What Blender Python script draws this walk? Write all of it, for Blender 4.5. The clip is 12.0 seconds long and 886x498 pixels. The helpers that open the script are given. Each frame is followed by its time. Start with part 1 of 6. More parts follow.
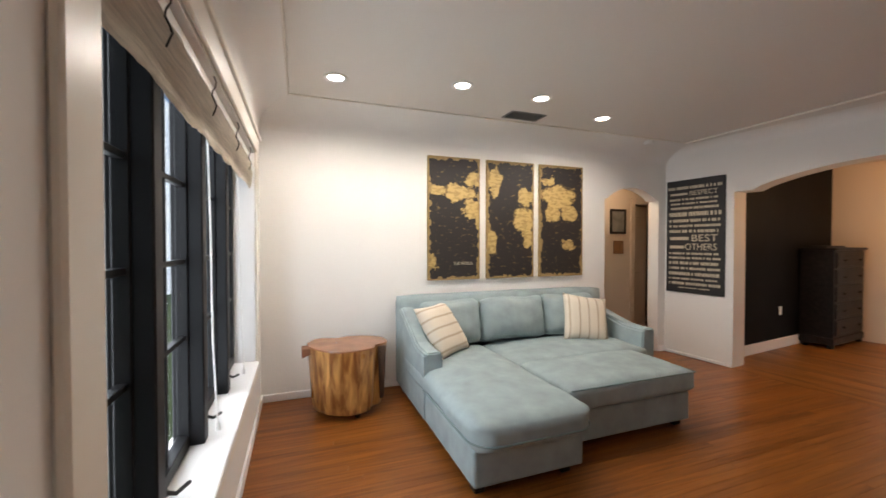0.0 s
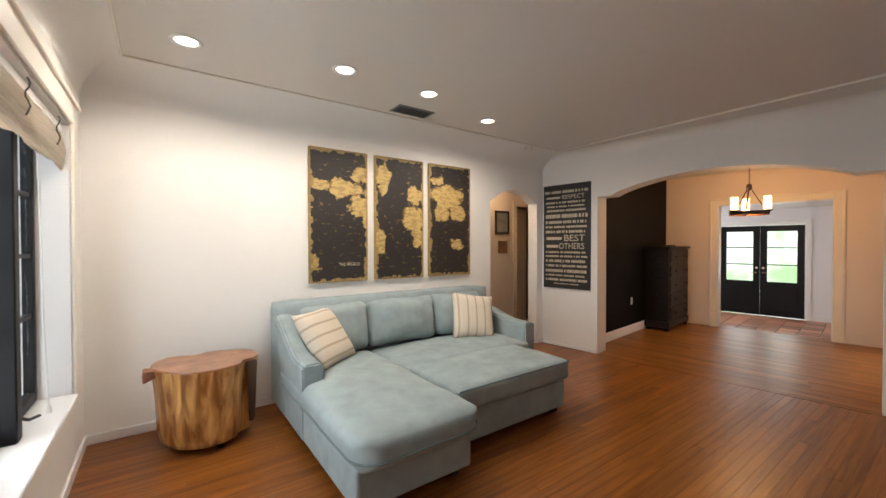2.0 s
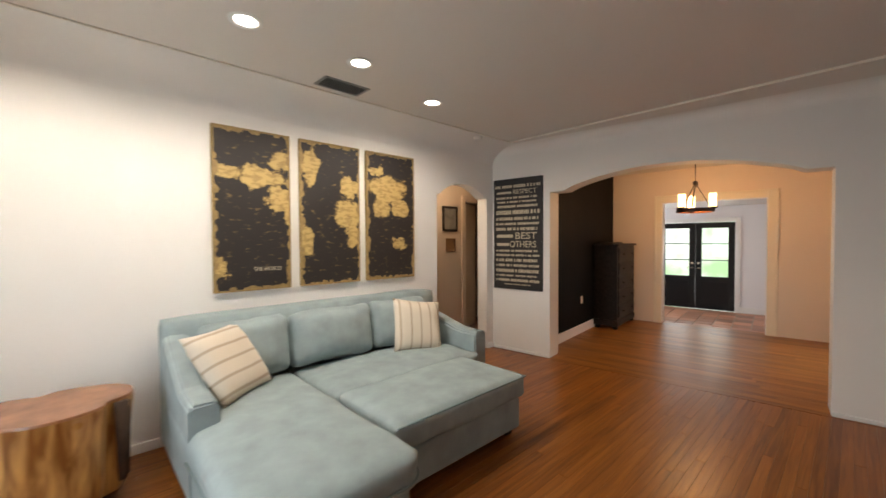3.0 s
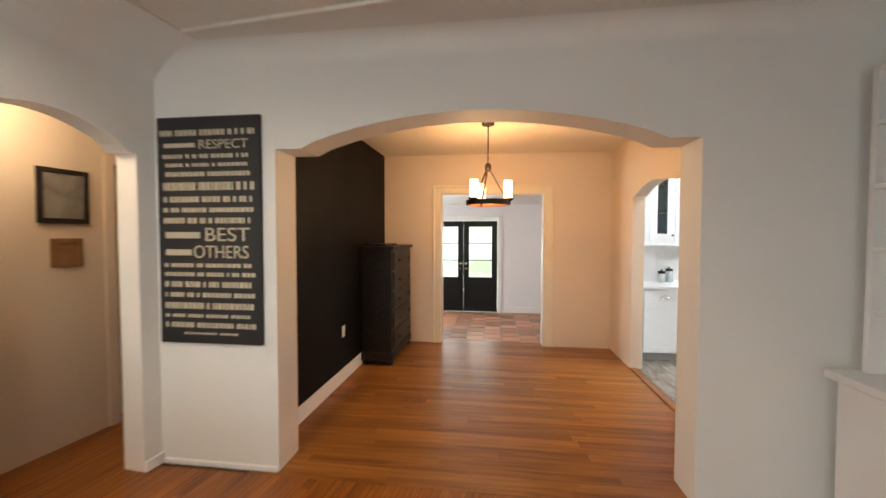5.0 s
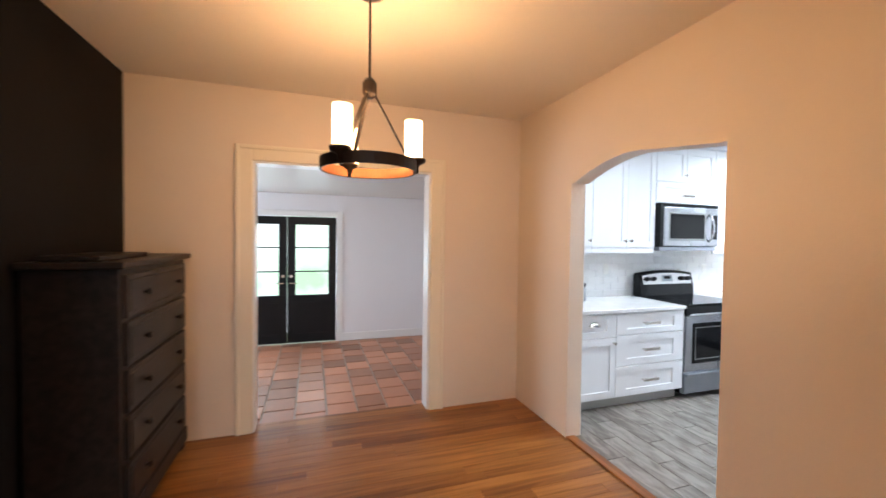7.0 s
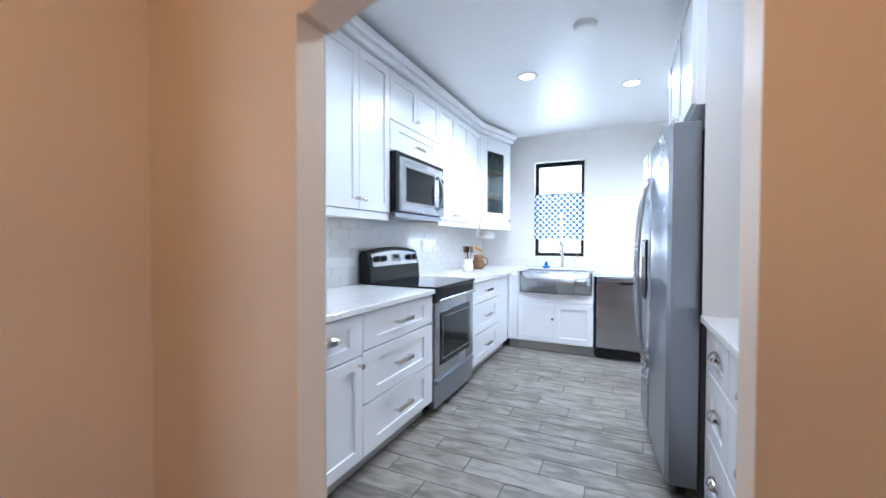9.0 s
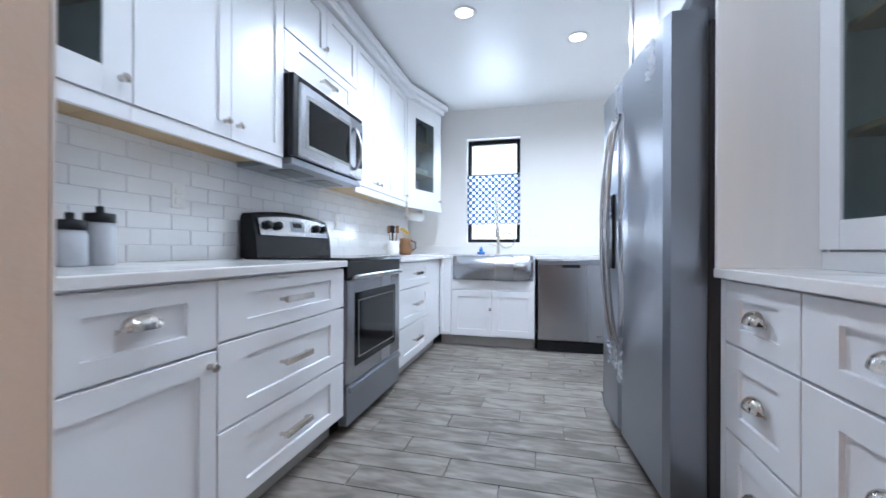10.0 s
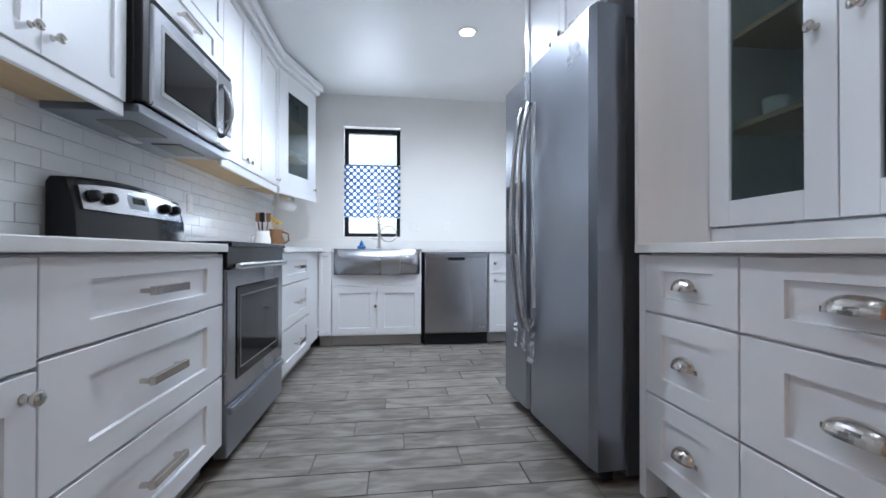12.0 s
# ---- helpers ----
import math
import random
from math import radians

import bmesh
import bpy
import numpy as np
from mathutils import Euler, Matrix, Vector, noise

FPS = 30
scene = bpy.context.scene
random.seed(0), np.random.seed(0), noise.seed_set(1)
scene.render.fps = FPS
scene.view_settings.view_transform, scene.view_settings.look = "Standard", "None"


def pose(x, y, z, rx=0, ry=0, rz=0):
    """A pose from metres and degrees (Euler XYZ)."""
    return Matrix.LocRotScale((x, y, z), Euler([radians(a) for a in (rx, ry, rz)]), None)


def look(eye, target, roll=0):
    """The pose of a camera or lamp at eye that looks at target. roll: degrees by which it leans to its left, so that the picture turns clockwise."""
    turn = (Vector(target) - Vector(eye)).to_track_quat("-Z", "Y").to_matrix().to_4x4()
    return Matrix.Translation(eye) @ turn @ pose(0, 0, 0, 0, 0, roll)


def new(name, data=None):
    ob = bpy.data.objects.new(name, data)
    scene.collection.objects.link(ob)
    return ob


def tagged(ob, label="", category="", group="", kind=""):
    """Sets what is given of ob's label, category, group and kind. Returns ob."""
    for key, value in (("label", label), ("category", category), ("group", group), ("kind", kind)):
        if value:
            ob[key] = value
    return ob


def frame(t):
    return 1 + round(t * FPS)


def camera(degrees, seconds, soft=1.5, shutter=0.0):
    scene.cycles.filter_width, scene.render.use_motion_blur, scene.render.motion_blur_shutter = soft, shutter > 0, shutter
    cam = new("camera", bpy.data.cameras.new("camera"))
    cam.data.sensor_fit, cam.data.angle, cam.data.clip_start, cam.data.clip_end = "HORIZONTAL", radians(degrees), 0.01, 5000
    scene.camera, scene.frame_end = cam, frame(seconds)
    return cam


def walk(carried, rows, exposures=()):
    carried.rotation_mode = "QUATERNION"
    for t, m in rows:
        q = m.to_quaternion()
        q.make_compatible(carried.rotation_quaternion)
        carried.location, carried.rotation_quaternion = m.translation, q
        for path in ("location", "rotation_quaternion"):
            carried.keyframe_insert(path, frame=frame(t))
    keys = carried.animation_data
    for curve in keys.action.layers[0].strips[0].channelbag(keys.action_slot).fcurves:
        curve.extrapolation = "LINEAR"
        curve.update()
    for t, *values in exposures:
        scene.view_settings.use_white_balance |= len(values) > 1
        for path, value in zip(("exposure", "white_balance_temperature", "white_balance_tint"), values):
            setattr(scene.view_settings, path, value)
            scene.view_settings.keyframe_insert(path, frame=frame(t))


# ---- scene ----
cam = camera(97.5, 12.0, shutter=0.4)
PATH = [
    (0, (1.523, 0.79, 1.449), (2.42, 2.577, 1.415), 0.0),
    (0.5, (1.536, 0.823, 1.449), (2.623, 2.501, 1.412), 0.1),
    (1, (1.568, 0.836, 1.426), (2.778, 2.428, 1.4), -0.1),
    (1.5, (1.609, 0.84, 1.428), (2.893, 2.374, 1.4), -0.0),
    (2, (1.664, 0.905, 1.425), (3.008, 2.386, 1.399), -0.1),
    (2.5, (1.79, 1.028, 1.432), (3.198, 2.448, 1.401), -0.1),
    (3, (2.064, 1.21, 1.457), (3.588, 2.504, 1.409), -0.3),
    (3.5, (2.487, 1.41, 1.494), (4.172, 2.486, 1.435), -0.2),
    (3.7, (2.672, 1.497, 1.505), (4.434, 2.439, 1.44), -0.4),
    (5.3, (4.638, 1.987, 1.493), (6.63, 2.153, 1.428), 0.2),
    (5.5, (4.888, 2.012, 1.488), (6.884, 2.121, 1.425), 0.2),
    (6, (5.479, 2.1, 1.483), (7.476, 2.002, 1.427), 0.3),
    (6.5, (5.911, 2.202, 1.493), (7.885, 1.881, 1.44), 0.6),
    (6.7, (6.087, 2.241, 1.503), (8.039, 1.808, 1.451), 0.7),
    (8.3, (7.525, 2.04, 1.40), (8.774, 0.479, 1.362), 0.5),
    (8.5, (7.65, 1.835, 1.352), (8.771, 0.178, 1.325), 0.4),
    (9, (7.908, 1.309, 1.232), (8.756, -0.502, 1.193), 0.2),
    (9.5, (8.069, 0.922, 1.078), (8.767, -0.953, 1.061), 0.3),
    (10, (8.148, 0.684, 0.959), (8.637, -1.255, 0.96), 0.2),
    (10.5, (8.194, 0.588, 0.901), (8.465, -1.394, 0.912), 0.3),
    (11, (8.283, 0.554, 0.882), (8.365, -1.444, 0.9), 0.3),
    (11.5, (8.363, 0.531, 0.878), (8.298, -1.468, 0.891), 0.1),
    (12, (8.445, 0.515, 0.871), (8.202, -1.47, 0.885), 0.1),
]
# the camera's own exposure and white balance drift towards the cool kitchen
EXPOSURES = [
    (0.0, 0.05, 6400, 10), (3.5, 0.0, 6750, 9), (5.5, 0.5, 6500, 5), (6.0, 0.22, 6250, 6), (6.5, 0.32, 5900, 8), (8.3, 0.1, 5750, 7),
    (9.0, -0.05, 5430, 8), (10.0, -0.33, 5550, 10), (11.0, -0.70, 5720, 10), (12.0, -0.72, 5750, 10),
]
walk(cam, [(t, look(eye, target, roll)) for t, eye, target, roll in PATH], EXPOSURES)

# ---- light ----
world = bpy.data.worlds.new("sky")
scene.world = world
world.use_nodes = True
_wn = world.node_tree.nodes
_sky = _wn.new("ShaderNodeTexSky")
_sky.sky_type, _sky.sun_disc = "NISHITA", False
_sky.sun_elevation, _sky.sun_rotation = radians(48), radians(200)
_wn["Background"].inputs["Strength"].default_value = 0.12
world.node_tree.links.new(_sky.outputs[0], _wn["Background"].inputs["Color"])


def lamp(name, kind, m, energy, colour, size=0.2, size_y=None, spread=None, blend=None):
    d = bpy.data.lights.new(name, kind)
    d.energy, d.color = energy, colour
    if kind == "AREA":
        d.size = size
        if size_y:
            d.shape, d.size_y = "RECTANGLE", size_y
        else:
            d.shape = "DISK"
        if spread:
            d.spread = radians(spread)
    elif kind == "SPOT":
        d.spot_size, d.spot_blend, d.shadow_soft_size = radians(spread), blend, size
    else:
        d.shadow_soft_size = size
    ob = new(name, d)
    ob.matrix_basis = m
    return ob


# frame of the living room, which stands a little askew to the rest
LIV = pose(1.616, 4.64, 0, 0, 0, -6.27)
CEIL = 2.66       # living room
DCEIL = 2.61      # dining room
KCEIL = 2.66      # kitchen
BFLOOR = -0.24    # sunken entry room

DAY = (0.86, 0.93, 1.0)
SUN = lamp("sun", "SUN", look((0, 0, 9), (0.6, 2.0, 5.5)), 2.0, (1.0, 0.95, 0.88), 0.5)
SUN.data.angle = radians(0.5)
lamp("window_daylight", "AREA", LIV @ pose(-0.42, -1.7, 1.3, 0, -90, 0), 72, DAY, 2.5, 1.5)
lamp("entry_daylight", "AREA", pose(13.35, 2.62, 0.8, 0, 90, 0), 26, DAY, 1.6, 1.9)
# no window is known on this side; lamp added to brighten the entry
lamp("entry_side_daylight", "AREA", pose(11.6, 5.2, 1.2, -90, 0, 0), 58, DAY, 1.8, 1.2)
lamp("sink_window_daylight", "AREA", pose(8.71, -4.3, 1.68, 90, 0, 0), 26, DAY, 0.62, 1.2)
SPOTS = [(0.59, -0.87), (1.52, -1.06), (2.25, -1.04), (3.12, -0.80)]
# the last two are unseen, added to brighten the kitchen's near end
KSPOTS = [(8.69, -2.06), (7.87, -2.59), (8.7, -0.35), (7.88, -0.35)]
for u, w in SPOTS:
    lamp("downlight_beam", "SPOT", LIV @ pose(u, w, CEIL - 0.03), 44, (1.0, 0.90, 0.79), 0.05, spread=174, blend=0.6)
for (x, y), watts in zip(KSPOTS, (155, 155, 40, 26)):
    lamp("kitchen_beam", "SPOT", pose(x, y, KCEIL - 0.03), watts, (0.88, 0.94, 1.0), 0.06, spread=165, blend=0.8)
CH = Vector((8.15, 2.0, 0))
for k in range(3):
    a = radians(20 + 120 * k)
    lamp("chandelier_bulb", "POINT", pose(CH.x + 0.2 * math.cos(a), CH.y + 0.2 * math.sin(a), 1.985), 12.5, (1.0, 0.57, 0.26), 0.03)
# unseen point lamp, added to brighten the hall walls
lamp("hall_bulb", "POINT", LIV @ pose(4.4, 0.5, 2.3), 13, (1.0, 0.75, 0.5), 0.08)


# ---- materials ----
def nodes_of(m):
    m.use_nodes = True
    t = m.node_tree
    return t, t.nodes, t.links, t.nodes["Principled BSDF"]


def surf(name, colour, rough=0.6, metal=0.0, var=0.06, scale=3.0, fine=60.0, bump=0.05, stretch=(1, 1, 1), rvar=0.08, rnd=0.0, coat=0.0, spec=0.5, finevar=0.0):
    """A painted, woven or metal surface: two scales of noise in colour, gloss and relief."""
    m = bpy.data.materials.new(name)
    t, n, l, b = nodes_of(m)
    co = n.new("ShaderNodeTexCoord")
    mp = n.new("ShaderNodeMapping")
    mp.inputs["Scale"].default_value = stretch
    l.new(co.outputs["Object"], mp.inputs["Vector"])
    big, small = n.new("ShaderNodeTexNoise"), n.new("ShaderNodeTexNoise")
    for q, s in ((big, scale), (small, fine)):
        q.inputs["Scale"].default_value, q.inputs["Detail"].default_value = s, 4
        l.new(mp.outputs[0], q.inputs["Vector"])
    val = n.new("ShaderNodeMath")
    val.operation = "MULTIPLY_ADD"
    val.inputs[1].default_value, val.inputs[2].default_value = 2 * var, 1 - var
    l.new(big.outputs["Fac"], val.inputs[0])
    v2 = n.new("ShaderNodeMath")
    v2.operation = "MULTIPLY_ADD"
    v2.inputs[1].default_value = 2 * finevar
    l.new(small.outputs["Fac"], v2.inputs[0])
    sub = n.new("ShaderNodeMath")
    sub.operation = "SUBTRACT"
    sub.inputs[1].default_value = finevar
    l.new(val.outputs[0], sub.inputs[0])
    l.new(sub.outputs[0], v2.inputs[2])
    last = v2
    if rnd:
        oi = n.new("ShaderNodeObjectInfo")
        r = n.new("ShaderNodeMath")
        r.operation = "MULTIPLY_ADD"
        r.inputs[1].default_value = 2 * rnd
        l.new(oi.outputs["Random"], r.inputs[0])
        s2 = n.new("ShaderNodeMath")
        s2.operation = "SUBTRACT"
        s2.inputs[1].default_value = rnd
        l.new(v2.outputs[0], s2.inputs[0])
        l.new(s2.outputs[0], r.inputs[2])
        last = r
    hs = n.new("ShaderNodeHueSaturation")
    hs.inputs["Color"].default_value = (*colour, 1)
    l.new(last.outputs[0], hs.inputs["Value"])
    l.new(hs.outputs[0], b.inputs["Base Color"])
    rr = n.new("ShaderNodeMath")
    rr.operation = "MULTIPLY_ADD"
    rr.inputs[1].default_value, rr.inputs[2].default_value = 2 * rvar, rough - rvar
    l.new(big.outputs["Fac"], rr.inputs[0])
    l.new(rr.outputs[0], b.inputs["Roughness"])
    b.inputs["Metallic"].default_value = metal
    b.inputs["Coat Weight"].default_value = coat
    b.inputs["Specular IOR Level"].default_value = spec
    if bump:
        bp = n.new("ShaderNodeBump")
        bp.inputs["Strength"].default_value, bp.inputs["Distance"].default_value = bump, 0.01
        l.new(small.outputs["Fac"], bp.inputs["Height"])
        l.new(bp.outputs[0], b.inputs["Normal"])
    return m


def timber(name, dark, light, rough=0.3, grain=(1.2, 22, 22), rnd=0.3, coat=0.0, contrast=1.0, bump=0.06):
    """Boards whose grain runs along the object's x; every board has its own tone and offset."""
    m = bpy.data.materials.new(name)
    t, n, l, b = nodes_of(m)
    co, oi = n.new("ShaderNodeTexCoord"), n.new("ShaderNodeObjectInfo")
    mp = n.new("ShaderNodeMapping")
    mp.inputs["Scale"].default_value = grain
    l.new(co.outputs["Object"], mp.inputs["Vector"])
    off = n.new("ShaderNodeVectorMath")
    off.operation = "SCALE"
    off.inputs[0].default_value = (37, 91, 53)
    l.new(oi.outputs["Random"], off.inputs["Scale"])
    l.new(off.outputs[0], mp.inputs["Location"])
    nz = n.new("ShaderNodeTexNoise")
    nz.inputs["Scale"].default_value, nz.inputs["Detail"].default_value, nz.inputs["Distortion"].default_value = 1.6, 6, 0.6
    l.new(mp.outputs[0], nz.inputs["Vector"])
    big = n.new("ShaderNodeTexNoise")
    big.inputs["Scale"].default_value = 1.7
    l.new(co.outputs["Object"], big.inputs["Vector"])
    s = n.new("ShaderNodeMath")
    s.operation = "MULTIPLY_ADD"
    s.inputs[1].default_value = contrast
    s.inputs[2].default_value = (1 - contrast) / 2
    l.new(nz.outputs["Fac"], s.inputs[0])
    a = n.new("ShaderNodeMath")
    a.operation = "MULTIPLY_ADD"
    a.inputs[1].default_value = rnd
    l.new(oi.outputs["Random"], a.inputs[0])
    l.new(s.outputs[0], a.inputs[2])
    c = n.new("ShaderNodeMath")
    c.operation = "SUBTRACT"
    c.inputs[1].default_value = rnd / 2
    l.new(a.outputs[0], c.inputs[0])
    ramp = n.new("ShaderNodeValToRGB")
    ramp.color_ramp.elements[0].position, ramp.color_ramp.elements[1].position = 0.25, 0.78
    ramp.color_ramp.elements[0].color, ramp.color_ramp.elements[1].color = (*dark, 1), (*light, 1)
    l.new(c.outputs[0], ramp.inputs[0])
    l.new(ramp.outputs[0], b.inputs["Base Color"])
    rr = n.new("ShaderNodeMath")
    rr.operation = "MULTIPLY_ADD"
    rr.inputs[1].default_value, rr.inputs[2].default_value = 0.2, rough - 0.1
    l.new(big.outputs["Fac"], rr.inputs[0])
    l.new(rr.outputs[0], b.inputs["Roughness"])
    b.inputs["Coat Weight"].default_value = coat
    bp = n.new("ShaderNodeBump")
    bp.inputs["Strength"].default_value, bp.inputs["Distance"].default_value = bump, 0.004
    l.new(nz.outputs["Fac"], bp.inputs["Height"])
    l.new(bp.outputs[0], b.inputs["Normal"])
    return m


def glow(name, colour, strength):
    m = bpy.data.materials.new(name)
    t, n, l, b = nodes_of(m)
    b.inputs["Base Color"].default_value = (*colour, 1)
    b.inputs["Emission Color"].default_value = (*colour, 1)
    b.inputs["Emission Strength"].default_value = strength
    return m


def clear(name, colour=(1, 1, 1), rough=0.0, alpha=0.12):
    """Thin pane: mostly see-through with a mirror gloss."""
    m = bpy.data.materials.new(name)
    t, n, l, b = nodes_of(m)
    n.remove(b)
    tr, gl, mx, fr, lw = n.new("ShaderNodeBsdfTransparent"), n.new("ShaderNodeBsdfGlossy"), n.new("ShaderNodeMixShader"), n.new("ShaderNodeMath"), n.new("ShaderNodeLayerWeight")
    tr.inputs[0].default_value = (*colour, 1)
    gl.inputs["Roughness"].default_value = rough
    fr.operation = "POWER"
    fr.inputs[1].default_value = 4.0
    lw.inputs["Blend"].default_value = 0.5
    half = n.new("ShaderNodeMath")
    half.operation = "MULTIPLY_ADD"
    half.inputs[1].default_value, half.inputs[2].default_value = 0.45, 0.03
    l.new(lw.outputs["Facing"], fr.inputs[0])
    l.new(fr.outputs[0], half.inputs[0])
    fr = half
    l.new(fr.outputs[0], mx.inputs[0])
    l.new(tr.outputs[0], mx.inputs[1])
    l.new(gl.outputs[0], mx.inputs[2])
    l.new(mx.outputs[0], n["Material Output"].inputs["Surface"])
    return m


def outdoors(name, a, b_, strength, scale):
    """Blurred daylight beyond a window."""
    m = bpy.data.materials.new(name)
    t, n, l, b = nodes_of(m)
    co, nz, ramp = n.new("ShaderNodeTexCoord"), n.new("ShaderNodeTexNoise"), n.new("ShaderNodeValToRGB")
    nz.inputs["Scale"].default_value, nz.inputs["Detail"].default_value = scale, 3
    l.new(co.outputs["Object"], nz.inputs["Vector"])
    ramp.color_ramp.elements[0].position, ramp.color_ramp.elements[1].position = 0.35, 0.6
    ramp.color_ramp.elements[0].color, ramp.color_ramp.elements[1].color = (*a, 1), (*b_, 1)
    l.new(nz.outputs["Fac"], ramp.inputs[0])
    b.inputs["Base Color"].default_value = (0, 0, 0, 1)
    l.new(ramp.outputs[0], b.inputs["Emission Color"])
    b.inputs["Emission Strength"].default_value = strength
    return m


WHITE = surf("wall_paint_white", (0.80, 0.78, 0.75), 0.62, var=0.03, scale=1.4, fine=38, bump=0.10)
# warm-white paint with some of the chandelier's orange light mixed into its colour
LAMPTINT = surf("wall_paint_lamp_tint", (0.74, 0.62, 0.50), 0.5, var=0.04, scale=1.6, fine=34, bump=0.12)
BLACKW = surf("wall_paint_black", (0.005, 0.0046, 0.005), 0.62, var=0.15, scale=1.5, fine=40, bump=0.06, spec=0.12)
HALLP = surf("hall_paint_beige", (0.62, 0.52, 0.42), 0.6, var=0.04, scale=1.5, fine=40)
CEILP = surf("ceiling_paint", (0.70, 0.66, 0.61), 0.42, var=0.03, scale=1.0, fine=30, bump=0.06)
CEILD = surf("ceiling_paint_dining", (0.74, 0.66, 0.56), 0.5, var=0.03, scale=1.0, fine=30, bump=0.08)
CEILK = surf("ceiling_paint_kitchen", (0.82, 0.82, 0.82), 0.4, var=0.02, scale=1.0, fine=30, bump=0.04)
ENTRYP = surf("entry_paint", (0.83, 0.82, 0.84), 0.6, var=0.03, scale=1.2)
TRIM = surf("trim_enamel", (0.80, 0.76, 0.68), 0.35, var=0.04, scale=4, fine=50, bump=0.04)
TRIMW = surf("trim_white", (0.82, 0.81, 0.80), 0.32, var=0.03, scale=4, fine=50, bump=0.03)
LACQ = surf("cabinet_lacquer", (0.80, 0.80, 0.81), 0.30, var=0.02, scale=3, fine=45, bump=0.015)
UNDER = surf("raw_plywood", (0.50, 0.36, 0.20), 0.6, var=0.2, scale=3, stretch=(1, 8, 8))
QUARTZ = surf("white_quartz", (0.78, 0.77, 0.75), 0.14, var=0.05, scale=6, fine=90, bump=0.0, finevar=0.03)
STEEL = surf("brushed_steel", (0.46, 0.47, 0.50), 0.26, 1.0, var=0.08, scale=3, fine=220, bump=0.02, stretch=(1, 1, 0.05), rvar=0.06)
STEELD = surf("dark_brushed_steel", (0.34, 0.36, 0.40), 0.3, 1.0, var=0.08, scale=3, fine=220, bump=0.02, stretch=(1, 1, 0.05), rvar=0.06)
STEELH = surf("satin_steel", (0.55, 0.55, 0.56), 0.22, 1.0, var=0.06, scale=3, fine=220, bump=0.02, stretch=(0.05, 1, 1))
NICKEL = surf("polished_nickel", (0.62, 0.58, 0.53), 0.14, 1.0, var=0.05, scale=8, bump=0.0, rvar=0.04)
BLACKG = surf("black_glass", (0.008, 0.008, 0.009), 0.07, var=0.1, scale=4, bump=0.0, rvar=0.03, spec=0.22)
BLACKP = surf("black_enamel", (0.011, 0.011, 0.012), 0.38, var=0.15, scale=6, bump=0.02, spec=0.2)
WINB = surf("window_frame_black", (0.010, 0.010, 0.011), 0.45, var=0.2, scale=5, bump=0.03, spec=0.15)
DARKW = timber("black_stained_wood", (0.008, 0.006, 0.005), (0.03, 0.022, 0.018), 0.42, grain=(2, 14, 14), rnd=0.1)
DARKW.node_tree.nodes["Principled BSDF"].inputs["Specular IOR Level"].default_value = 0.25
OAK = timber("oak_boards", (0.125, 0.034, 0.006), (0.36, 0.125, 0.022), 0.31, rnd=0.24, coat=0.0, contrast=0.85)
OAKD = timber("honey_oak_boards", (0.15, 0.048, 0.008), (0.39, 0.16, 0.036), 0.36, rnd=0.36, coat=0.0, contrast=1.0)
for q in (OAK, OAKD):
    q.node_tree.nodes["Principled BSDF"].inputs["Specular IOR Level"].default_value = 0.36
GREYT = timber("grey_wood_tile", (0.125, 0.108, 0.09), (0.30, 0.272, 0.238), 0.42, grain=(3.5, 12, 12), rnd=0.24, contrast=1.7)
GROUT = surf("grout_grey", (0.12, 0.115, 0.11), 0.85, var=0.1, scale=12)
TERRA = surf("terracotta_tile", (0.44, 0.20, 0.115), 0.4, var=0.25, scale=5, fine=30, bump=0.08, rnd=0.4)
GROUTT = surf("grout_sand", (0.42, 0.37, 0.31), 0.85, var=0.1, scale=12)
SUBWAY = surf("glazed_white_tile", (0.80, 0.80, 0.80), 0.13, var=0.02, scale=5, fine=20, bump=0.02, rnd=0.03)
GROUTW = surf("grout_white", (0.78, 0.78, 0.78), 0.8, var=0.05, scale=12)
SUEDE = surf("aqua_microsuede", (0.30, 0.36, 0.365), 0.9, var=0.30, scale=7, fine=240, bump=0.12, spec=0.2, finevar=0.05)
PIPING = surf("aqua_piping", (0.18, 0.24, 0.235), 0.9, var=0.1, scale=9, fine=240)
GLASS = clear("window_glass")
DIMGLASS = clear("cabinet_glass", (0.55, 0.62, 0.62), 0.3)
BULB = glow("lit_downlight", (1.0, 0.95, 0.86), 14)
SHADEG = glow("lit_frosted_shade", (1.0, 0.72, 0.38), 4.2)
BRONZE = surf("oil_rubbed_bronze", (0.035, 0.025, 0.02), 0.4, 0.7, var=0.2, scale=12)
COPPER = surf("copper_inner_ring", (0.30, 0.12, 0.05), 0.4, 0.8, var=0.2, scale=12)
PLASTIC = surf("white_plastic", (0.80, 0.79, 0.76), 0.35, var=0.02, scale=9, bump=0)
METALG = surf("grey_grille", (0.26, 0.26, 0.25), 0.5, 0.3, var=0.1, scale=9)
BLINDM = surf("woven_blind", (0.60, 0.52, 0.42), 0.85, var=0.35, scale=16, fine=60, bump=0.6, stretch=(1, 0.12, 5), finevar=0.4)
CORD = surf("cord_white", (0.74, 0.73, 0.70), 0.8)
CERAM = surf("white_glaze", (0.82, 0.81, 0.79), 0.15, var=0.03, scale=8, bump=0)
BROWN = surf("brown_basketry", (0.20, 0.10, 0.04), 0.7, var=0.3, scale=25, fine=90, bump=0.4)
BLUEP = surf("blue_plastic", (0.04, 0.16, 0.42), 0.2, var=0.05, scale=8, bump=0)
FILM = surf("loose_film", (0.85, 0.87, 0.90), 0.15, bump=0)
FILM.node_tree.nodes["Principled BSDF"].inputs["Alpha"].default_value = 0.38


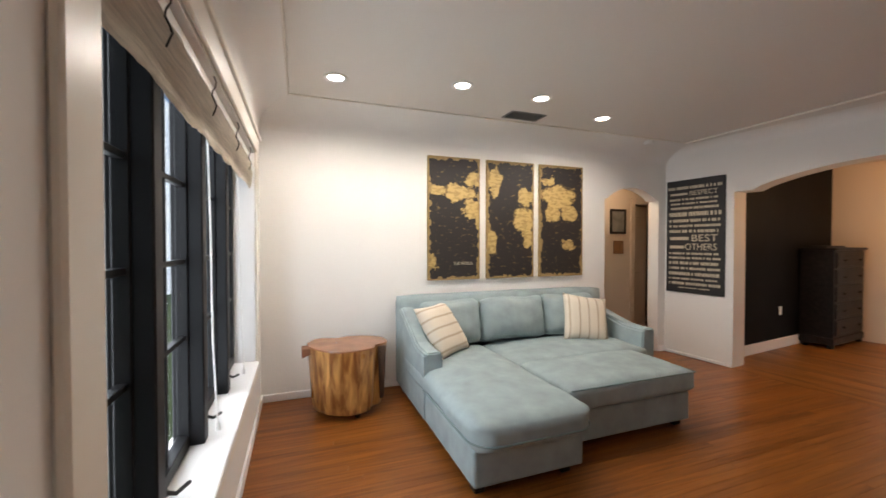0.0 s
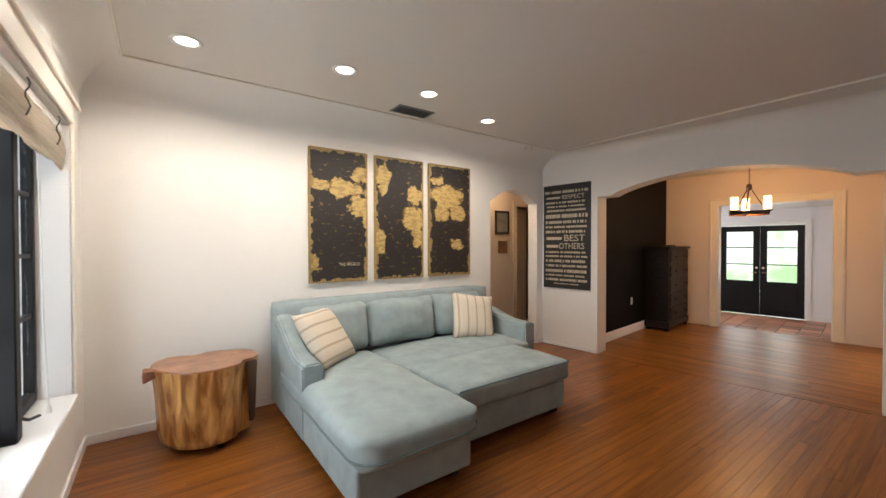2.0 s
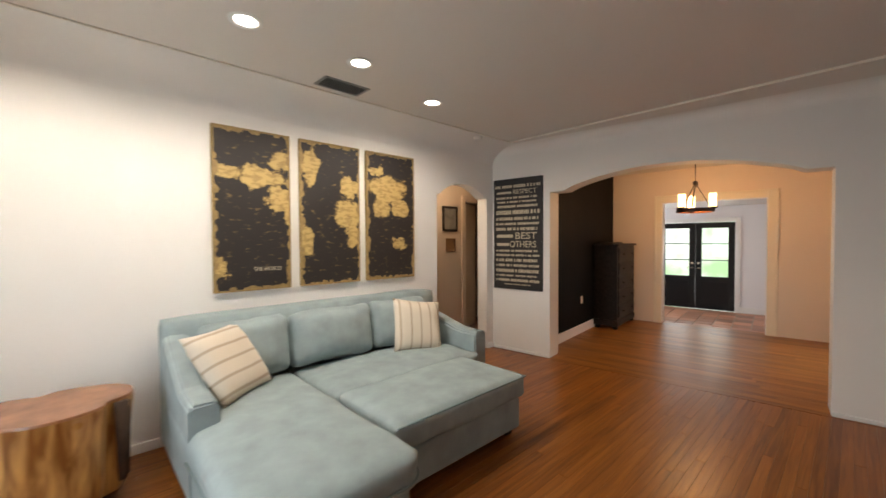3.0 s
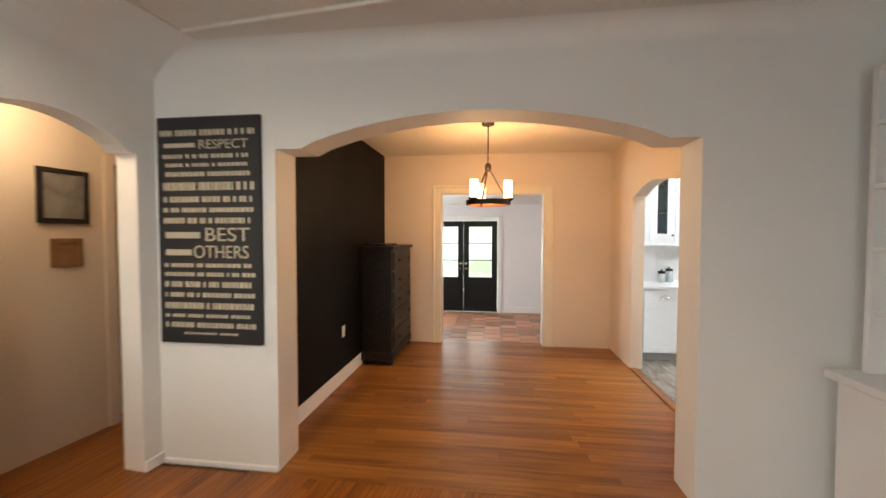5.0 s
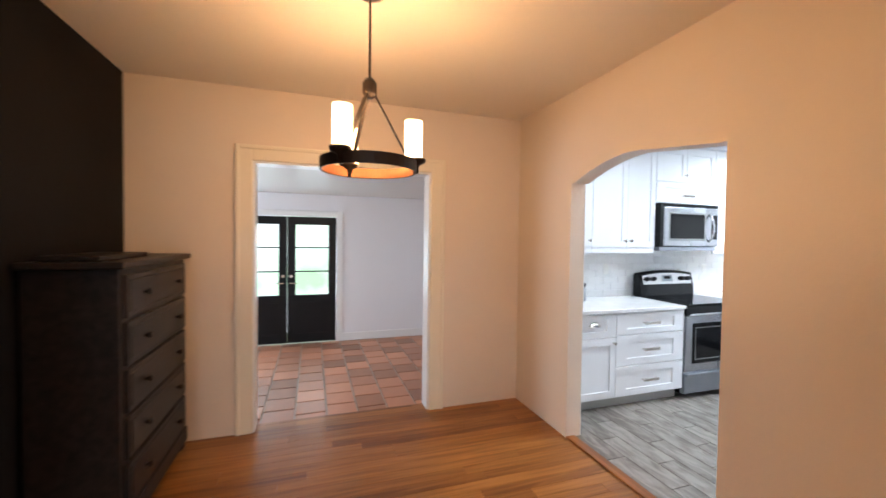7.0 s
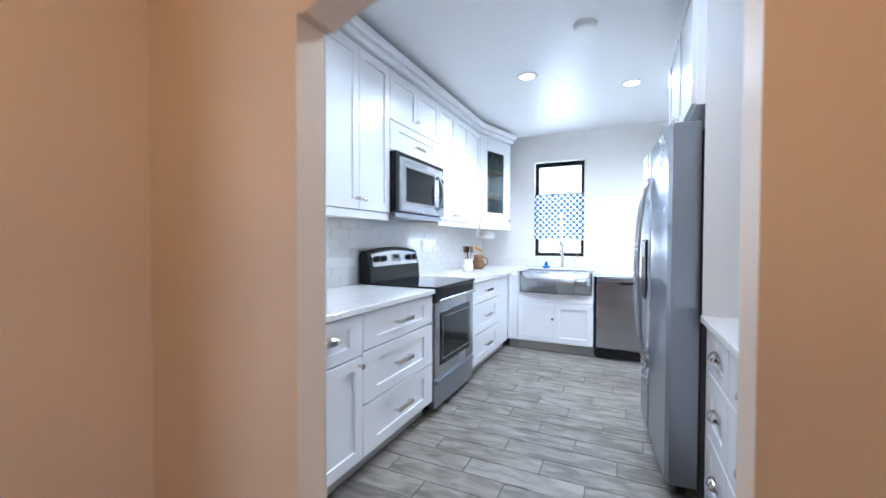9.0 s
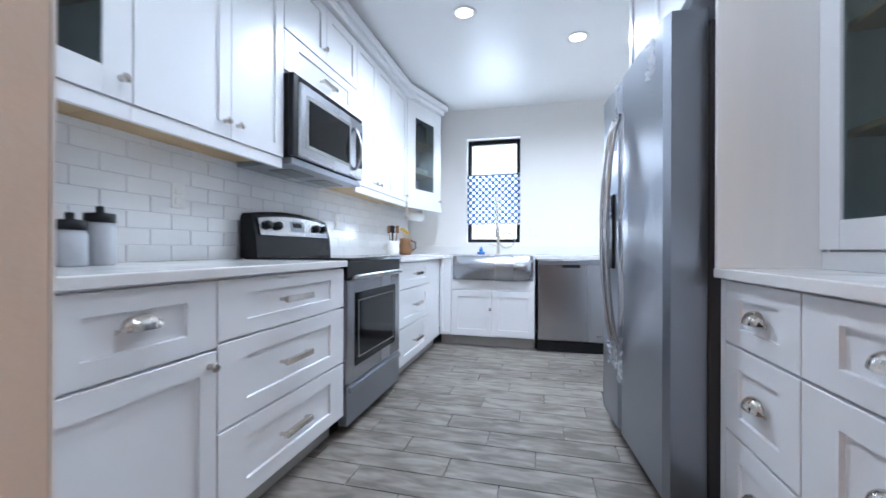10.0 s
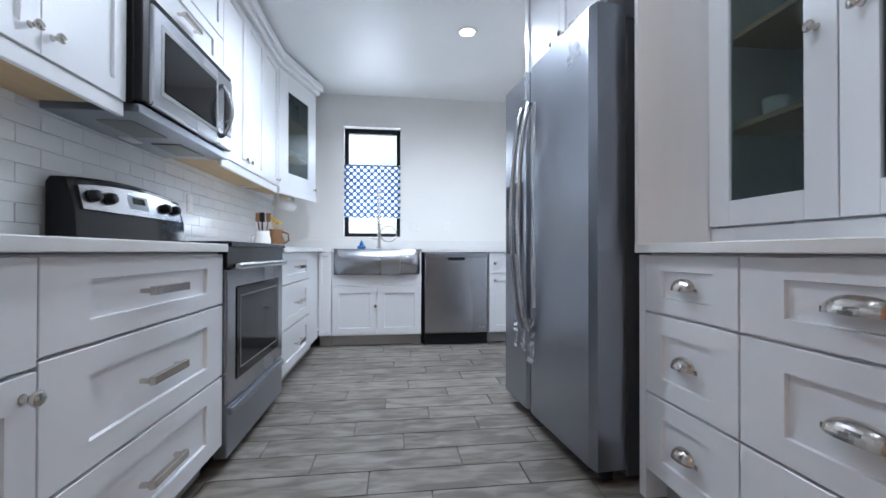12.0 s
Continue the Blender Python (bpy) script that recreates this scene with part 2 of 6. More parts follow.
# ---- building helpers ----
def link(name, bm, material, parent=None, m=None, smooth=False):
    me = bpy.data.meshes.new(name)
    bm.to_mesh(me)
    bm.free()
    if smooth:
        for p in me.polygons:
            p.use_smooth = True
    me.materials.append(material)
    ob = new(name, me)
    if parent is not None:
        ob.parent = parent
    if m is not None:
        ob.matrix_basis = m
    return ob


def part(name, bm, material, parent, label="", m=None, smooth=False):
    ob = link(name, bm, material, parent, m, smooth)
    return tagged(ob, label)


def thing(name, m, label, category, group="", kind=""):
    ob = new(name)
    ob.empty_display_size = 0.1
    ob.matrix_basis = m
    return tagged(ob, label, category, group, kind)


def add_box(bm, a, b, bevel=0.0, segs=1):
    t = bmesh.new()
    bmesh.ops.create_cube(t, size=1)
    lo = [min(p, q) for p, q in zip(a, b)]
    hi = [max(p, q) for p, q in zip(a, b)]
    for v in t.verts:
        v.co = Vector([lo[i] + (v.co[i] + 0.5) * (hi[i] - lo[i]) for i in range(3)])
    if bevel:
        bmesh.ops.bevel(t, geom=t.edges[:], offset=bevel, segments=segs, affect="EDGES", profile=0.5)
    me = bpy.data.meshes.new("tmp")
    t.to_mesh(me)
    t.free()
    bm.from_mesh(me)
    bpy.data.meshes.remove(me)


def boxes(*items, bevel=0.0, segs=1):
    bm = bmesh.new()
    for a, b in items:
        add_box(bm, a, b, bevel, segs)
    return bm


def add_tube(bm, a, b, r, r2=None, seg=14, cap=True):
    a, b = Vector(a), Vector(b)
    r2 = r if r2 is None else r2
    q = (b - a).to_track_quat("Z", "Y").to_matrix()
    ra = [bm.verts.new(a + q @ Vector((r * math.cos(2 * math.pi * i / seg), r * math.sin(2 * math.pi * i / seg), 0))) for i in range(seg)]
    rb = [bm.verts.new(b + q @ Vector((r2 * math.cos(2 * math.pi * i / seg), r2 * math.sin(2 * math.pi * i / seg), 0))) for i in range(seg)]
    for i in range(seg):
        bm.faces.new((ra[i], ra[(i + 1) % seg], rb[(i + 1) % seg], rb[i]))
    if cap:
        bm.faces.new(ra[::-1])
        bm.faces.new(rb)


def add_path(bm, pts, r, seg=8):
    """A continuous round bar through the points."""
    pts = [Vector(p) for p in pts]
    rings, side = [], None
    for i, p in enumerate(pts):
        d = (pts[min(i + 1, len(pts) - 1)] - pts[max(i - 1, 0)]).normalized()
        if side is None:
            side = d.orthogonal().normalized()
        side = (side - d * side.dot(d)).normalized()
        up = d.cross(side)
        rings.append([bm.verts.new(p + r * (math.cos(2 * math.pi * k / seg) * side + math.sin(2 * math.pi * k / seg) * up)) for k in range(seg)])
    for a, b in zip(rings, rings[1:]):
        for k in range(seg):
            bm.faces.new((a[k], a[(k + 1) % seg], b[(k + 1) % seg], b[k]))
    bm.faces.new(rings[0][::-1])
    bm.faces.new(rings[-1])


def tube(a, b, r, r2=None, seg=14):
    bm = bmesh.new()
    add_tube(bm, a, b, r, r2, seg)
    return bm


def lathe(profile, seg=24, centre=(0, 0)):
    """A turned shape: profile of (radius, height) from the bottom up."""
    bm = bmesh.new()
    rings = []
    for r, z in profile:
        rings.append([bm.verts.new((centre[0] + r * math.cos(2 * math.pi * i / seg), centre[1] + r * math.sin(2 * math.pi * i / seg), z)) for i in range(seg)])
    for p, q in zip(rings, rings[1:]):
        for i in range(seg):
            bm.faces.new((p[i], p[(i + 1) % seg], q[(i + 1) % seg], q[i]))
    bm.faces.new(rings[0][::-1])
    bm.faces.new(rings[-1])
    return bm


def soft(a, b, r, puff=0.0, cuts=9, seed=0, wob=0.006, sag=0.0, freq=5.0, plan=0.0):
    """A stuffed block between two corners: rounded edges, a swelling top, slight lumps."""
    bm = bmesh.new()
    bmesh.ops.create_cube(bm, size=2)
    bmesh.ops.subdivide_edges(bm, edges=bm.edges[:], cuts=cuts, use_grid_fill=True)
    c = [(p + q) / 2 for p, q in zip(a, b)]
    h = [abs(q - p) / 2 for p, q in zip(a, b)]
    for v in bm.verts:
        p = v.co.copy()
        s = [math.copysign(abs(p[i]) ** 0.8, p[i]) * h[i] for i in range(3)]
        inner = [max(-h[i] + r, min(h[i] - r, s[i])) for i in range(3)]
        d = Vector([s[i] - inner[i] for i in range(3)])
        if d.length > 1e-6:
            k = min(1.0, r / d.length) if d.length > r else 1.0
            d = d * k
        out = Vector(inner) + d
        if plan:
            cx, cy = max(0.0, abs(out.x) - h[0] + plan), max(0.0, abs(out.y) - h[1] + plan)
            far = math.hypot(cx, cy)
            if cx and cy and far > plan:
                out.x = math.copysign(h[0] - plan + cx * plan / far, out.x)
                out.y = math.copysign(h[1] - plan + cy * plan / far, out.y)
        swell = max(0, 1 - p.x * p.x) * max(0, 1 - p.y * p.y)
        out.z += (puff * swell if p.z > 0 else 0) - sag * swell
        w = noise.noise(Vector((out.x * freq + seed * 7.1, out.y * freq, out.z * freq)))
        w2 = noise.noise(Vector((out.x * freq * 3 + seed * 3.1, out.y * freq * 3, out.z * freq * 3)))
        out += out.normalized() * (w + 0.4 * w2) * wob if out.length else Vector()
        v.co = out + Vector(c)
    return bm


def setting(name, bm, material, label, category, m=None, smooth=False):
    return tagged(link(name, bm, material, None, m, smooth), label, category, "", "structure")


def arch_wall(length, height, thick, x0, x1, spring, apex, shoulder, n=20, half=0.0):
    """Wall along x from 0, thickness along +y, with an arched opening between x0 and x1."""
    bm = boxes(((0, 0, 0), (x0, thick, height)), ((x1, 0, 0), (length, thick, height)))
    pts = [(x0, spring)]
    a, b = x0 + shoulder, x1 - shoulder
    for i in range(n + 1):
        k = i / n
        rise = math.sin(math.pi * k) ** 0.75
        if half:
            rise = math.sin(math.pi / 2 * min(1, k / half)) ** 0.9 - 0.6 * max(0, k - half) / (1 - half) 
        pts.append((a + (b - a) * k, spring + (apex - spring) * rise))
    pts.append((x1, pts[-1][1] if half else spring))
    for (p, zp), (q, zq) in zip(pts, pts[1:]):
        if q - p < 1e-5:
            continue
        v = [bm.verts.new(c) for c in ((p, 0, zp), (q, 0, zq), (q, 0, height), (p, 0, height), (p, thick, zp), (q, thick, zq), (q, thick, height), (p, thick, height))]
        for f in ((0, 1, 2, 3), (5, 4, 7, 6), (4, 5, 1, 0), (3, 2, 6, 7)):
            bm.faces.new([v[i] for i in f])
    bmesh.ops.remove_doubles(bm, verts=bm.verts[:], dist=0.0002)
    bmesh.ops.recalc_face_normals(bm, faces=bm.faces[:])
    return bm


# ---- structure: living room ----
OUT = 0.28   # outer wall thickness
setting("wall_window", boxes(((-OUT, 0.2, 0), (0, -0.40, CEIL)), ((-OUT, -3.02, 0), (0, -5.0, CEIL)), ((-OUT, -0.40, 0), (0, -3.02, 0.46)), ((-OUT, -0.40, 2.17), (0, -3.02, CEIL))), WHITE, "white plastered window wall with a wide opening", "wall", LIV)
setting("wall_back", boxes(((-OUT, -5.0, 0), (5.2, -5.2, CEIL))), WHITE, "plain white wall behind the walker", "wall", LIV)
setting("wall_art", arch_wall(5.0, CEIL, 0.16, 3.90, 4.80, 2.0, 2.15, 0.05), WHITE, "white plastered wall with an arched hall opening", "wall", LIV)
# wall with the broad arch, along world y (local x runs towards -y)
setting("wall_arch", arch_wall(5.8, CEIL, 0.24, 0.92, 3.37, 2.03, 2.22, 0.17, 28), WHITE, "white wall with a broad arch to the dining room", "wall", pose(6.512, 4.20, 0, 0, 0, -90))
setting("ceiling_living", boxes(((-0.28, 0.2, CEIL), (5.4, -5.2, CEIL + 0.1))), CEILP, "smooth off-white living room ceiling", "ceiling", LIV)
# thin bead on the ceiling, set in from the walls
bead = boxes(((0.25, -0.43, CEIL - 0.012), (4.74, -0.415, CEIL)), ((0.25, -0.43, CEIL - 0.012), (0.265, -4.9, CEIL)), ((4.725, -0.43, CEIL - 0.02), (4.74, -4.9, CEIL)), bevel=0.004)
setting("trim_ceiling", bead, TRIM, "thin painted bead on the ceiling", "moulding", LIV)


def cove(length, ry, rz, n=12):
    """Rounded plaster between wall and ceiling: along x, wall on the +y side."""
    bm = bmesh.new()
    rows = []
    for i in range(n + 1):
        a = math.pi / 2 * i / n
        y, z = -ry + ry * math.cos(a), -rz + rz * math.sin(a)
        rows.append([bm.verts.new((0, y - 0.001, z - 0.001)), bm.verts.new((length, y - 0.001, z - 0.001))])
    for p, q in zip(rows, rows[1:]):
        bm.faces.new((p[0], p[1], q[1], q[0]))
    return bm


setting("cove_art", cove(4.95, 0.41, 0.20), WHITE, "rounded plaster cove", "moulding", LIV @ pose(0, 0, CEIL), True)
setting("cove_window", cove(5.0, 0.245, 0.20), WHITE, "rounded plaster cove", "moulding", LIV @ pose(0, -5.0, CEIL, 0, 0, 90), True)
setting("cove_arch", cove(4.6, 0.12, 0.12), WHITE, "rounded plaster cove", "moulding", pose(6.512, 4.1, CEIL, 0, 0, -90), True)
setting("baseboard_art", boxes(((0.0, -0.018, 0), (3.90, 0, 0.07)), ((4.80, -0.018, 0), (4.95, 0, 0.07)), bevel=0.004), TRIMW, "low white baseboard", "baseboard", LIV)
setting("baseboard_window", boxes(((0, -0.02, 0), (0.018, -4.98, 0.07)), bevel=0.004), TRIMW, "low white baseboard", "baseboard", LIV)
setting("baseboard_arch", boxes(((0.12, -0.018, 0), (0.92, 0, 0.035)), ((3.37, -0.018, 0), (5.0, 0, 0.035)), bevel=0.004), TRIMW, "thin white baseboard", "baseboard", pose(6.512, 4.20, 0, 0, 0, -90))

# hall behind the small arch
setting("wall_hall", boxes(((3.2, 0.85, 0), (5.28, 0.95, 2.5)), ((3.1, 0.16, 0), (3.2, 0.95, 2.5)), ((5.28, 0.85, 2.05), (5.95, 0.95, 2.5)), ((5.95, 0.85, 0), (6.4, 0.95, 2.5)), ((5.2, 1.9, 0), (6.4, 2.0, 2.5)), ((6.3, -0.1, 0), (6.4, 2.0, 2.5)), ((5.1, 0.95, 0), (5.2, 2.0, 2.5)), ((5.0, 0.1, 0), (6.4, 0.16, 2.5))), HALLP, "beige painted hall walls", "wall", LIV)
setting("ceiling_hall", boxes(((3.1, 0.16, 2.5), (6.4, 2.0, 2.58))), HALLP, "beige hall ceiling", "ceiling", LIV)
setting("trim_hall_door", boxes(((5.20, 0.832, 0), (5.28, 0.852, 2.13)), ((5.95, 0.832, 0), (6.03, 0.852, 2.13)), ((5.28, 0.832, 2.05), (5.95, 0.852, 2.13)), bevel=0.004), HALLP, "beige door casing in the hall", "moulding", LIV)
hd = thing("hall_door", LIV @ pose(5.30, 0.93, 0.01, 0, 0, 22), "beige hall door standing ajar with dark hinges", "door", kind="structure")
bm = boxes(((0, 0, 0), (0.62, 0.035, 2.03)), bevel=0.003)
for z in (0.25, 1.15):
    add_box(bm, (0.1, -0.004, z), (0.52, 0.039, z + 0.7), 0.006)
part("leaf", bm, HALLP, hd)
for z in (0.25, 1.75):
    part("hinge", boxes(((-0.012, -0.012, z), (0.02, 0.01, z + 0.09)), bevel=0.003), BLACKP, hd, "dark metal hinge")

# ---- structure: dining room ----
setting("wall_black", boxes(((6.752, 3.473, 0), (9.61, 3.62, DCEIL))), BLACKW, "matt black accent wall of the dining room", "wall")
setting("wall_dining_face", arch_wall(3.043, DCEIL, 0.006, 0.193, 2.643, 2.03, 2.22, 0.17, 28), LAMPTINT, "warm-white plaster with painted-in lamp warmth on the dining side of the arch", "wall", pose(6.753, 3.473, 0, 0, 0, -90))
setting("wall_kitchen_arch", arch_wall(2.95, DCEIL, 0.125, 0.775, 1.928, 1.93, 2.05, 0.04, 20, 0.5), LAMPTINT, "warm-white wall with painted-in lamp warmth and an arched kitchen opening", "wall", pose(9.61, 0.405, 0, 0, 0, 180))
setting("wall_entry", boxes(((9.61, 3.62, BFLOOR), (9.76, 2.67, KCEIL)), ((9.61, 1.27, BFLOOR), (9.76, 0.25, KCEIL)), ((9.61, 2.67, 2.07), (9.76, 1.27, KCEIL)), ((9.61, 2.67, BFLOOR), (9.76, 1.27, -0.03))), LAMPTINT, "warm-white wall with painted-in lamp warmth and a cased doorway to the entry", "wall")
setting("ceiling_dining", boxes(((6.752, 0.40, DCEIL), (9.61, 3.5, DCEIL + 0.08))), CEILD, "painted dining room ceiling", "ceiling")
setting("baseboard_black_wall", boxes(((6.76, 3.455, 0), (9.61, 3.473, 0.135)), bevel=0.004), TRIMW, "white baseboard on the black wall", "baseboard")
bm = boxes(((9.588, 2.67, 0), (9.61, 2.78, 2.17)), ((9.588, 1.15, 0), (9.61, 1.27, 2.17)), ((9.588, 1.27, 2.07), (9.61, 2.67, 2.17)), bevel=0.005)
add_box(bm, (9.58, 2.755, 0), (9.605, 2.785, 2.185), 0.004)
add_box(bm, (9.58, 1.145, 0), (9.605, 1.175, 2.185), 0.004)
add_box(bm, (9.58, 1.175, 2.155), (9.605, 2.755, 2.185), 0.004)
setting("trim_entry_doorway", bm, surf("casing_enamel", (0.78, 0.70, 0.56), 0.35, var=0.04, scale=4, bump=0.03), "cream painted doorway casing", "moulding")
setting("trim_entry_lining", boxes(((9.61, 2.655, -0.03), (9.77, 2.671, 2.07)), ((9.61, 1.269, -0.03), (9.77, 1.285, 2.07)), ((9.61, 1.285, 2.055), (9.77, 2.655, 2.071))), TRIMW, "white doorway lining", "moulding")

# ---- structure: entry room ----
setting("wall_entry_far", boxes(((13.1, -0.2, BFLOOR), (13.25, 1.86, 2.35)), ((13.1, 3.40, BFLOOR), (13.25, 5.3, 2.35)), ((13.1, 1.86, 1.84), (13.25, 3.40, 2.35))), ENTRYP, "cool white entry wall round the double door", "wall")
# the opening is out of view, added to let the side lamp in
setting("wall_entry_sides", boxes(((9.76, -0.2, BFLOOR), (13.1, 0.0, 2.35)), ((9.76, 5.1, BFLOOR), (10.65, 5.3, 2.35)), ((12.55, 5.1, BFLOOR), (13.1, 5.3, 2.35)), ((10.65, 5.1, BFLOOR), (12.55, 5.3, 0.55)), ((10.65, 5.1, 1.85), (12.55, 5.3, 2.35))), ENTRYP, "cool white entry side walls with an added unseen opening", "wall")
setting("ceiling_entry", boxes(((9.76, -0.2, 2.20), (13.25, 5.3, 2.3))), CEILP, "low entry ceiling", "ceiling")
setting("baseboard_entry", boxes(((13.08, 0.0, BFLOOR), (13.1, 1.77, BFLOOR + 0.13)), bevel=0.004), TRIMW, "white entry baseboard", "baseboard")
setting("trim_french_door", boxes(((13.08, 1.76, BFLOOR), (13.1, 1.86, 1.93)), ((13.08, 3.40, BFLOOR), (13.1, 3.50, 1.93)), ((13.08, 1.86, 1.84), (13.1, 3.40, 1.93)), bevel=0.005), TRIMW, "white casing round the double door", "moulding")
for k, y0 in enumerate((1.865, 2.632)):
    d = thing("door_%d" % (k + 1), pose(13.12, y0, BFLOOR + 0.01), "black glazed entry door leaf with three lights", "door", "entry door leaves", "structure")
    w = 0.762
    part("leaf", boxes(((0, 0, 0), (0.045, w, 0.78)), ((0, 0, 1.93), (0.045, w, 2.06)), ((0, 0, 0.78), (0.045, 0.125, 1.93)), ((0, w - 0.125, 0.78), (0.045, w, 1.93)), ((-0.006, 0.12, 0.15), (0.0, w - 0.12, 0.66)), bevel=0.003), BLACKP, d)
    for z in (1.155, 1.545):
        part("muntin", boxes(((0.004, 0.125, z), (0.04, w - 0.125, z + 0.022)), bevel=0.003), BLACKP, d)
    for z in (0.78, 1.177, 1.567):
        g = part("pane", boxes(((0.02, 0.125, z), (0.025, w - 0.125, z + 0.37))), GLASS, d)
        g.visible_shadow = False
    yh = w - 0.06 if k == 0 else 0.06
    bm = tube((-0.06, yh, 0.98), (0, yh, 0.98), 0.012)
    add_tube(bm, (-0.055, yh, 0.98), (-0.055, yh + (-0.1 if k == 0 else 0.1), 0.98), 0.009)
    add_tube(bm, (-0.012, yh, 1.09), (0, yh, 1.09), 0.026)
    part("door_handle", bm, NICKEL, d, "satin lever handle")
tagged(link("backdrop_garden", boxes(((15.5, -1.5, -1.2), (15.52, 7, 4))), outdoors("garden_blur", (0.45, 0.72, 0.38), (0.95, 1.0, 0.97), 1.5, 0.9)), "bright blurred garden", "backdrop", "", "structure")
tagged(link("backdrop_street", boxes(((-4.5, -9, -1.5), (-4.48, 30, 7))), outdoors("street_blur", (0.55, 0.66, 0.80), (0.88, 0.95, 1.0), 1.3, 0.7), None, LIV), "pale blurred daylight beyond the window", "backdrop", "", "structure")
tagged(link("backdrop_yard", boxes(((5.5, -7.02, -1), (12, -7, 5))), outdoors("yard_blur", (0.75, 0.9, 0.72), (1.0, 1.0, 1.0), 2.2, 0.6)), "bright sky beyond the kitchen window", "backdrop", "", "structure")

# ---- structure: kitchen ----
KL, KR, KF = 9.79, 6.955, -4.0    # left, right and far wall faces
setting("wall_kitchen_sides", boxes(((KL, 0.28, 0), (KL + 0.15, KF - 0.2, KCEIL + 0.1)), ((KR - 0.15, 0.28, 0), (KR, KF - 0.2, KCEIL + 0.1))), WHITE, "white kitchen side walls", "wall")
setting("wall_kitchen_near", arch_wall(2.85, KCEIL, 0.006, KL - 8.835, KL - 7.682, 1.93, 2.05, 0.04, 20, 0.5), WHITE, "white kitchen side of the arch", "wall", pose(KL, 0.278, 0, 0, 0, 180))
setting("wall_kitchen_far", boxes(((KR, KF, 0), (8.39, KF - 0.2, KCEIL + 0.1)), ((9.03, KF, 0), (KL, KF - 0.2, KCEIL + 0.1)), ((8.39, KF, 0), (9.03, KF - 0.2, 1.04)), ((8.39, KF, 2.30), (9.03, KF - 0.2, KCEIL + 0.1))), WHITE, "white kitchen wall round a narrow window", "wall")
setting("ceiling_kitchen", boxes(((KR, 0.28, KCEIL), (KL, KF, KCEIL + 0.1))), CEILK, "glossy white kitchen ceiling", "ceiling")

# ---- living room: window ----
win = thing("window_1", LIV, "black steel casement window of four leaves with small panes", "window", kind="structure")
part("window_sill", boxes(((-0.25, -0.42, 0.46), (0.03, -3.0, 0.50)), bevel=0.006), TRIMW, win, "worn white sill")
bm = boxes(((0.0, -0.26, 0.40), (0.022, -0.40, 2.31)), ((0.0, -3.02, 0.40), (0.022, -3.14, 2.31)), ((0.0, -0.40, 2.17), (0.022, -3.02, 2.31)), ((0, -0.40, 0.40), (0.022, -3.02, 0.46)), bevel=0.006)
add_box(bm, (0.0, -0.24, 2.29), (0.04, -3.16, 2.32), 0.005)
part("casing", bm, TRIM, win, "cream painted casing")
part("lining", boxes(((-0.24, -0.40, 0.5), (0, -0.412, 2.17)), ((-0.24, -3.008, 0.5), (0, -3.02, 2.17)), ((-0.24, -0.412, 2.158), (0, -3.008, 2.17))), TRIMW, win)
N = 4
y0, y1 = -0.42, -3.0
wl = (y1 - y0) / N
for i in range(N):
    a, b = y0 + wl * i, y0 + wl * (i + 1)
    x = -0.20
    part("leaf_frame", boxes(((x, a, 0.5), (x + 0.05, a - 0.05, 2.16)), ((x, b, 0.5), (x + 0.05, b + 0.05, 2.16)), ((x, a - 0.05, 0.5), (x + 0.05, b + 0.05, 0.56)), ((x, a - 0.05, 2.1), (x + 0.05, b + 0.05, 2.16)), bevel=0.004), WINB, win)
    for z in (1.0, 1.35, 1.70):
        part("muntin", boxes(((x + 0.008, a - 0.05, z), (x + 0.04, b + 0.05, z + 0.022)), bevel=0.003), WINB, win)
    part("upright", boxes(((x + 0.008, (a + b) / 2 + 0.01, 0.56), (x + 0.04, (a + b) / 2 - 0.01, 2.1)), bevel=0.003), WINB, win)
    g = part("pane", boxes(((x + 0.02, a - 0.05, 0.56), (x + 0.025, b + 0.05, 2.1))), GLASS, win)
    g.visible_shadow = False
    if i:
        part("mullion", boxes(((-0.22, a + 0.04, 0.5), (-0.09, a - 0.04, 2.16)), bevel=0.006), WINB, win)
    bm = tube((-0.15, b + 0.12, 0.56), (-0.11, b + 0.12, 0.57), 0.014)
    add_path(bm, [(-0.115, b + 0.12, 0.57), (-0.09, b + 0.15, 0.545), (-0.07, b + 0.24, 0.53)], 0.008)
    part("crank", bm, BLACKP, win, "black casement crank")
    part("latch_tag", boxes(((-0.148, b + 0.02, 1.12), (-0.14, b + 0.05, 1.17)), bevel=0.002), PLASTIC, win, "small white tag")

bl = thing("roman_blind", LIV, "woven off-white roman blind drawn up in folds", "blind")
part("headrail", boxes(((-0.10, -0.425, 2.11), (-0.03, -2.995, 2.155)), bevel=0.004), PLASTIC, bl, "white headrail")
for k in range(4):
    bm = bmesh.new()
    n = 60
    rows = []
    zt, zb = 2.11, 1.965 - 0.024 * k
    for i in range(n + 1):
        y = -0.43 - 2.56 * i / n
        row = []
        for j in range(7):
            q = j / 6
            bulge = 0.022 * math.sin(math.pi * q) + 0.014 * noise.noise(Vector((y * 7, j * 1.7, k * 5)))
            z = zt + (zb - zt) * q + 0.03 * noise.noise(Vector((y * 5, k * 3, 2))) * q - 0.018 * abs(math.sin(y * 4.8)) * q
            row.append(bm.verts.new((-0.085 + 0.018 * k + bulge, y, z)))
        rows.append(row)
    for p, q in zip(rows, rows[1:]):
        for j in range(6):
            bm.faces.new((p[j], p[j + 1], q[j + 1], q[j]))
    bmesh.ops.solidify(bm, geom=bm.faces[:], thickness=0.003)
    part("fold", bm, BLINDM, bl, "", None, True)
